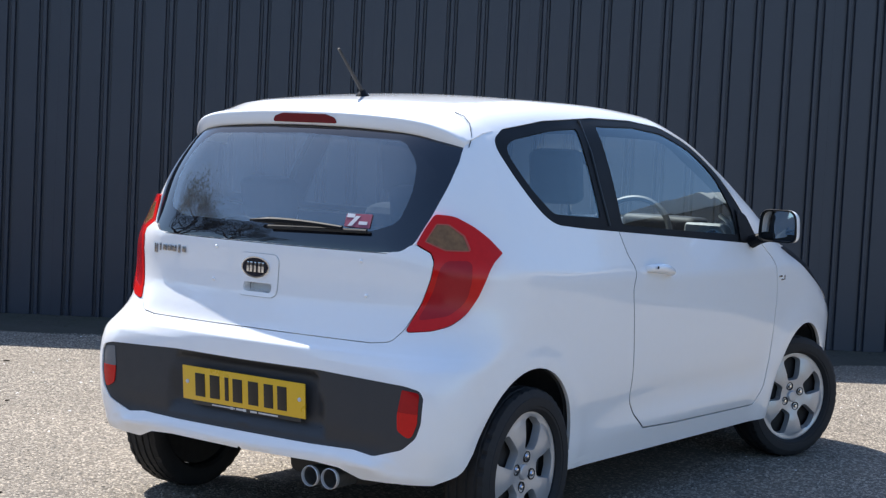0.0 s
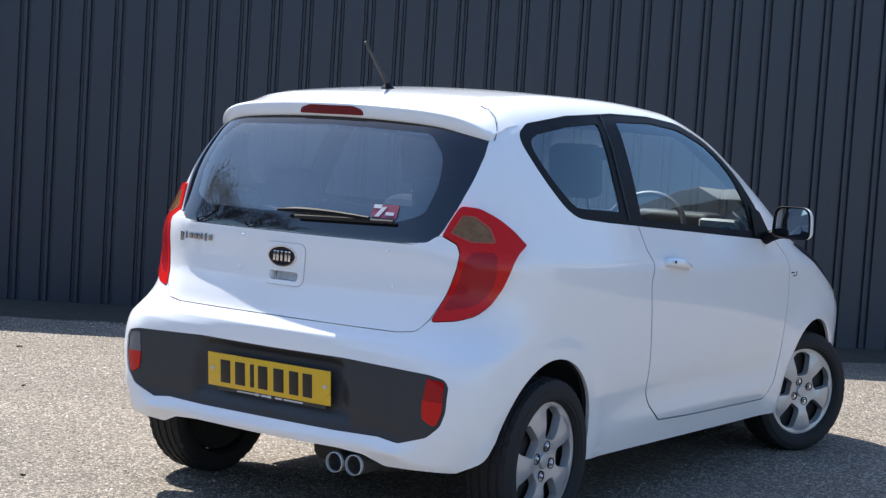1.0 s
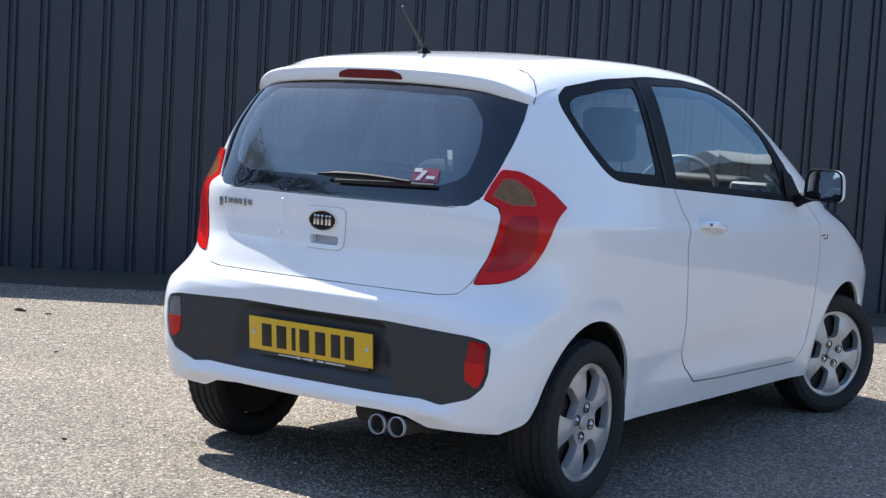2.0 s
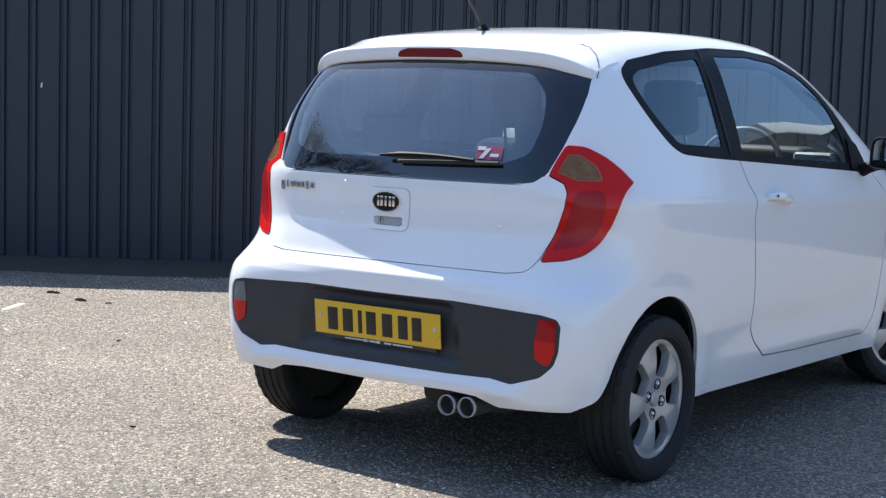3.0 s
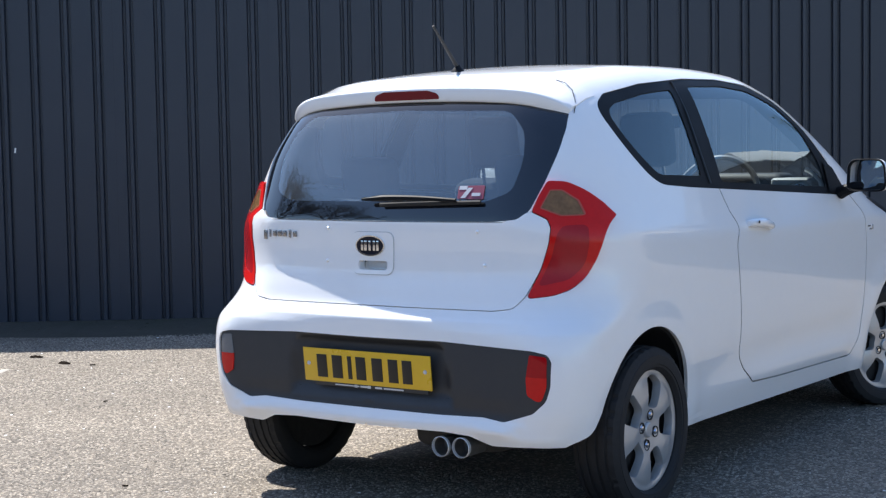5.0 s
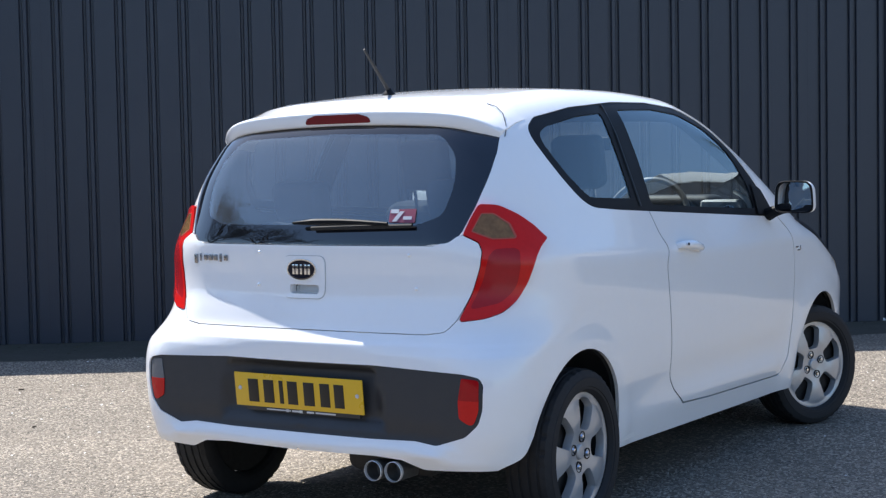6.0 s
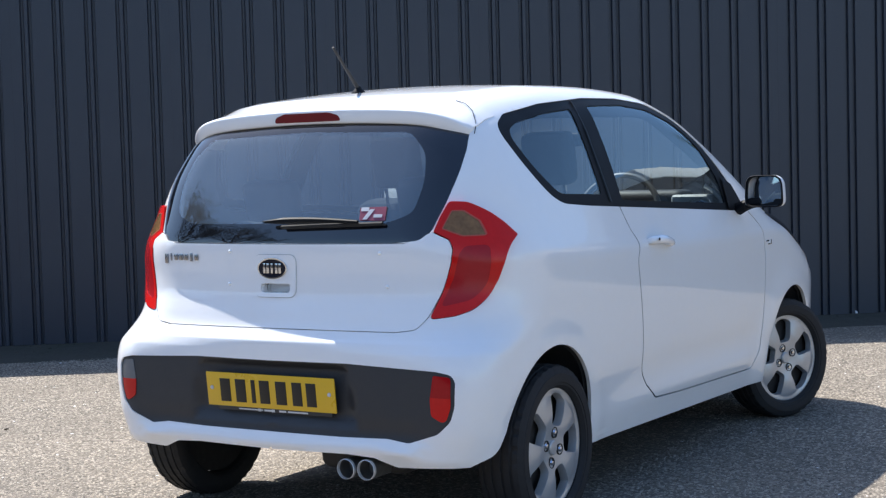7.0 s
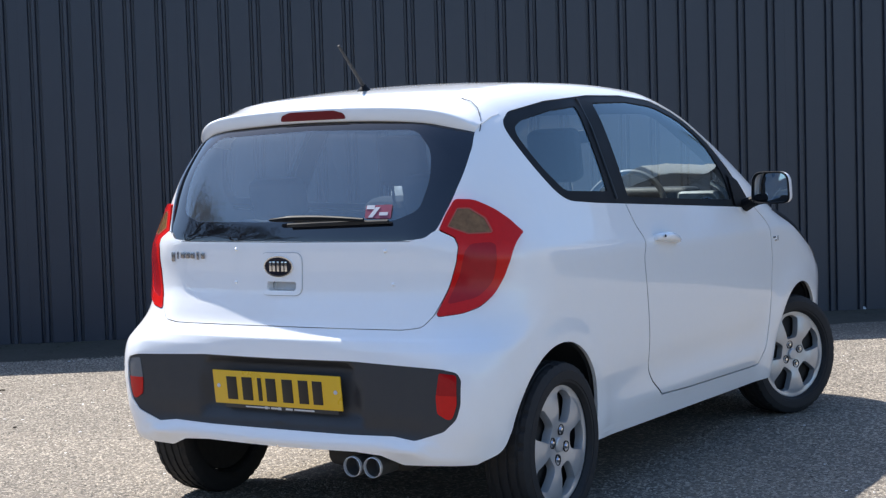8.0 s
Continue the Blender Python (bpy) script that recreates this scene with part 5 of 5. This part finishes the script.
crumpled(-0.21, 6.86, (0.035, 0.02, 0.022), "crumpled white paper litter at the foot of the wall")
crumpled(-0.62, 6.50, (0.025, 0.015, 0.012), "small pale litter at the foot of the wall")
mark = part("wall_scuff", box((0.012, 0.002, 0.035), (0, 0, 0), 0.0008), LITTER_WHITE, None, "small pale scuff on the wall cladding")
mark.matrix_world = pose(*WALL_FOOT, 0, 0, WALL_TURN) @ pose(-0.44, -0.0005, 1.24, 0, 8, 0)
tagged(mark, category="scuff")


# ---- debris along the foot of the wall, widened to paint its shade darker ----
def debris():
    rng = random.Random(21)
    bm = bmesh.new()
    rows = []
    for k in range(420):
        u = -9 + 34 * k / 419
        # far wider than the real debris: the dark sheet stands in for shade
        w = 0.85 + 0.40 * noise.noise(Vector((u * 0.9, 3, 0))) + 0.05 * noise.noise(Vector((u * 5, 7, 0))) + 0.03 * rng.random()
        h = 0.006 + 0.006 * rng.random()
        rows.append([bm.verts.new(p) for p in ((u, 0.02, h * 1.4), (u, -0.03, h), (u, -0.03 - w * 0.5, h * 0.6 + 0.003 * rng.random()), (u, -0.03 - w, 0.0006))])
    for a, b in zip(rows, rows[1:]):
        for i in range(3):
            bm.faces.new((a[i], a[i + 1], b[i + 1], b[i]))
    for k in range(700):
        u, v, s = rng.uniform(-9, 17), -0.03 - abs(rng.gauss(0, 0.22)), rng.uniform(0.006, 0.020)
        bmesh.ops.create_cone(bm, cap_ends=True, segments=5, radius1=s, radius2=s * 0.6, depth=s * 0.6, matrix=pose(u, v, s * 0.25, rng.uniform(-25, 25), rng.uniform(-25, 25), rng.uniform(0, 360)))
    ob = part("debris", bm, DEBRIS_SHADE, None, "moss, soil and crumbs along the foot of the wall, widened into a strip of painted shade", smooth=False)
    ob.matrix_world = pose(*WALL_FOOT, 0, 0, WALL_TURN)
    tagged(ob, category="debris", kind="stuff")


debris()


# ---- unseen blocks added round the yard for the windows and paint to mirror ----
def shed(label, m, size, board=0.26, wall_mat=None, wall_label="dark brick wall"):
    """A flat-roofed block with a wall, a fascia board all round and a roof."""
    w, d, h = size
    root = thing("building", label, "building", "low buildings round the yard", (0, 0, 0))
    root.matrix_world = m
    part("wall", box((w, d, h - board), (0, 0, (h - board) / 2), 0.01), wall_mat or BRICK_DARK, root, wall_label)
    part("fascia", box((w + 0.4, d + 0.4, board), (0, 0, h - board / 2 - 0.05), 0.02), FASCIA, root, "white fascia board")
    part("roof", box((w + 0.2, d + 0.2, 0.10), (0, 0, h), 0.02), TRIM, root, "dark flat roof")
    return root


# added out of view: a pale band for the side paint to reflect
shed("unseen long cream rendered block added beyond the yard wall for the car's side to mirror", pose(24.5, 25.0, 0, 0, 0, -42), (30, 6, 8.6), 0.3, RENDER_CREAM, "cream rendered wall")
# added out of view: a dark band low in the rear glass reflection
shed("unseen long low dark brick block added to darken the reflections in the car's tail", pose(-18, -23, 0, 0, 0, -12), (84, 6, 4.0))


def canopy(label, m, size, height):
    """A flat white roof slab on four posts, added only for its reflection."""
    w, d, h = size
    root = thing("canopy", label, "canopy")
    root.matrix_world = m
    part("roof", box((w, d, h), (0, 0, height - h / 2), 0.03), FASCIA, root, "white flat roof with a deep fascia")
    # dark plate hides the pale underside from the window's reflection
    part("soffit", box((w - 0.1, d - 0.1, 0.04), (0, 0, height - h - 0.024), 0.005), BRICK_DARK, root, "dark plate added to keep the reflection below the slab dark")
    for x in (-0.42, 0.42):
        for y in (-0.38, 0.38):
            part("post", box((0.12, 0.12, height - h), (x * w, y * d, (height - h) / 2), 0.01), DARK_METAL, root, "dark steel post")


# made-up slab out of view, placed to put a level white band in the glass
canopy("unseen white slab on posts added to mirror a bright band in the door window", pose(8.25, 25.0, 0), (2.8, 10.0, 0.55), 6.75)


# ---- trees out of view, which the glass and paint mirror ----
def tree(name, x, y, height, leaves, seed, label, leaf_size=0.16, forks=4):
    rng = random.Random(seed)
    root = thing(name, label, "tree", "trees round the yard", (x, y, 0))
    wood, tips = bmesh.new(), []

    def grow(p, d, length, r, depth):
        pts = [p]
        for _ in range(4):
            d = (d + Vector((rng.uniform(-1, 1), rng.uniform(-1, 1), rng.uniform(-0.4, 0.7))) * 0.16).normalized()
            p = p + d * length / 4
            pts.append(p)
        tube(pts, r, 7 if depth < 2 else 4, wood, r * 0.6)
        tips.extend(pts[2:] if depth > 1 else [])
        if depth < forks:
            for _ in range(3 if depth else 5):
                side = Vector((rng.uniform(-1, 1), rng.uniform(-1, 1), rng.uniform(0.0, 0.9))).normalized()
                grow(pts[rng.randint(2, 4)], (d * 0.6 + side).normalized(), length * rng.uniform(0.55, 0.75), r * 0.55, depth + 1)
    grow(Vector((0, 0, 0)), Vector((0, 0, 1)), height * 0.38, height * 0.018, 0)
    part("trunk", wood, BARK, root, "brown trunk with limbs")
    verts, faces = [], []
    for k in range(leaves):
        c = rng.choice(tips) + Vector((rng.gauss(0, 1), rng.gauss(0, 1), rng.gauss(0, 1))) * height * 0.028
        a = Vector((rng.uniform(-1, 1), rng.uniform(-1, 1), rng.uniform(-1, 1))).normalized()
        b = a.orthogonal().normalized()
        s = leaf_size * rng.uniform(0.6, 1.3)
        i = len(verts)
        verts += [c - a * s, c + b * s * 0.5 + a.cross(b) * s * 0.12, c + a * s, c - b * s * 0.5 + a.cross(b) * s * 0.12]
        faces += [(i, i + 1, i + 2), (i, i + 2, i + 3)]
    mesh_object("crown", verts, faces, FOLIAGE, root, "loose green crown", smooth=False)


tree("tree", -9.5, -5.9, 8.8, 9000, 3, "sparse tree in early leaf at the edge of the yard", 0.032, 6)
tree("tree", -8.6, -8.3, 7.0, 9000, 17, "small sparse tree in early leaf at the edge of the yard", 0.032, 6)
tree("tree", 3.0, 17.6, 7.5, 55000, 8, "leafy green tree beyond the yard wall", 0.052)
tree("tree", 5.9, 27.5, 7.8, 22000, 14, "dense green tree behind a white canopy", 0.11)
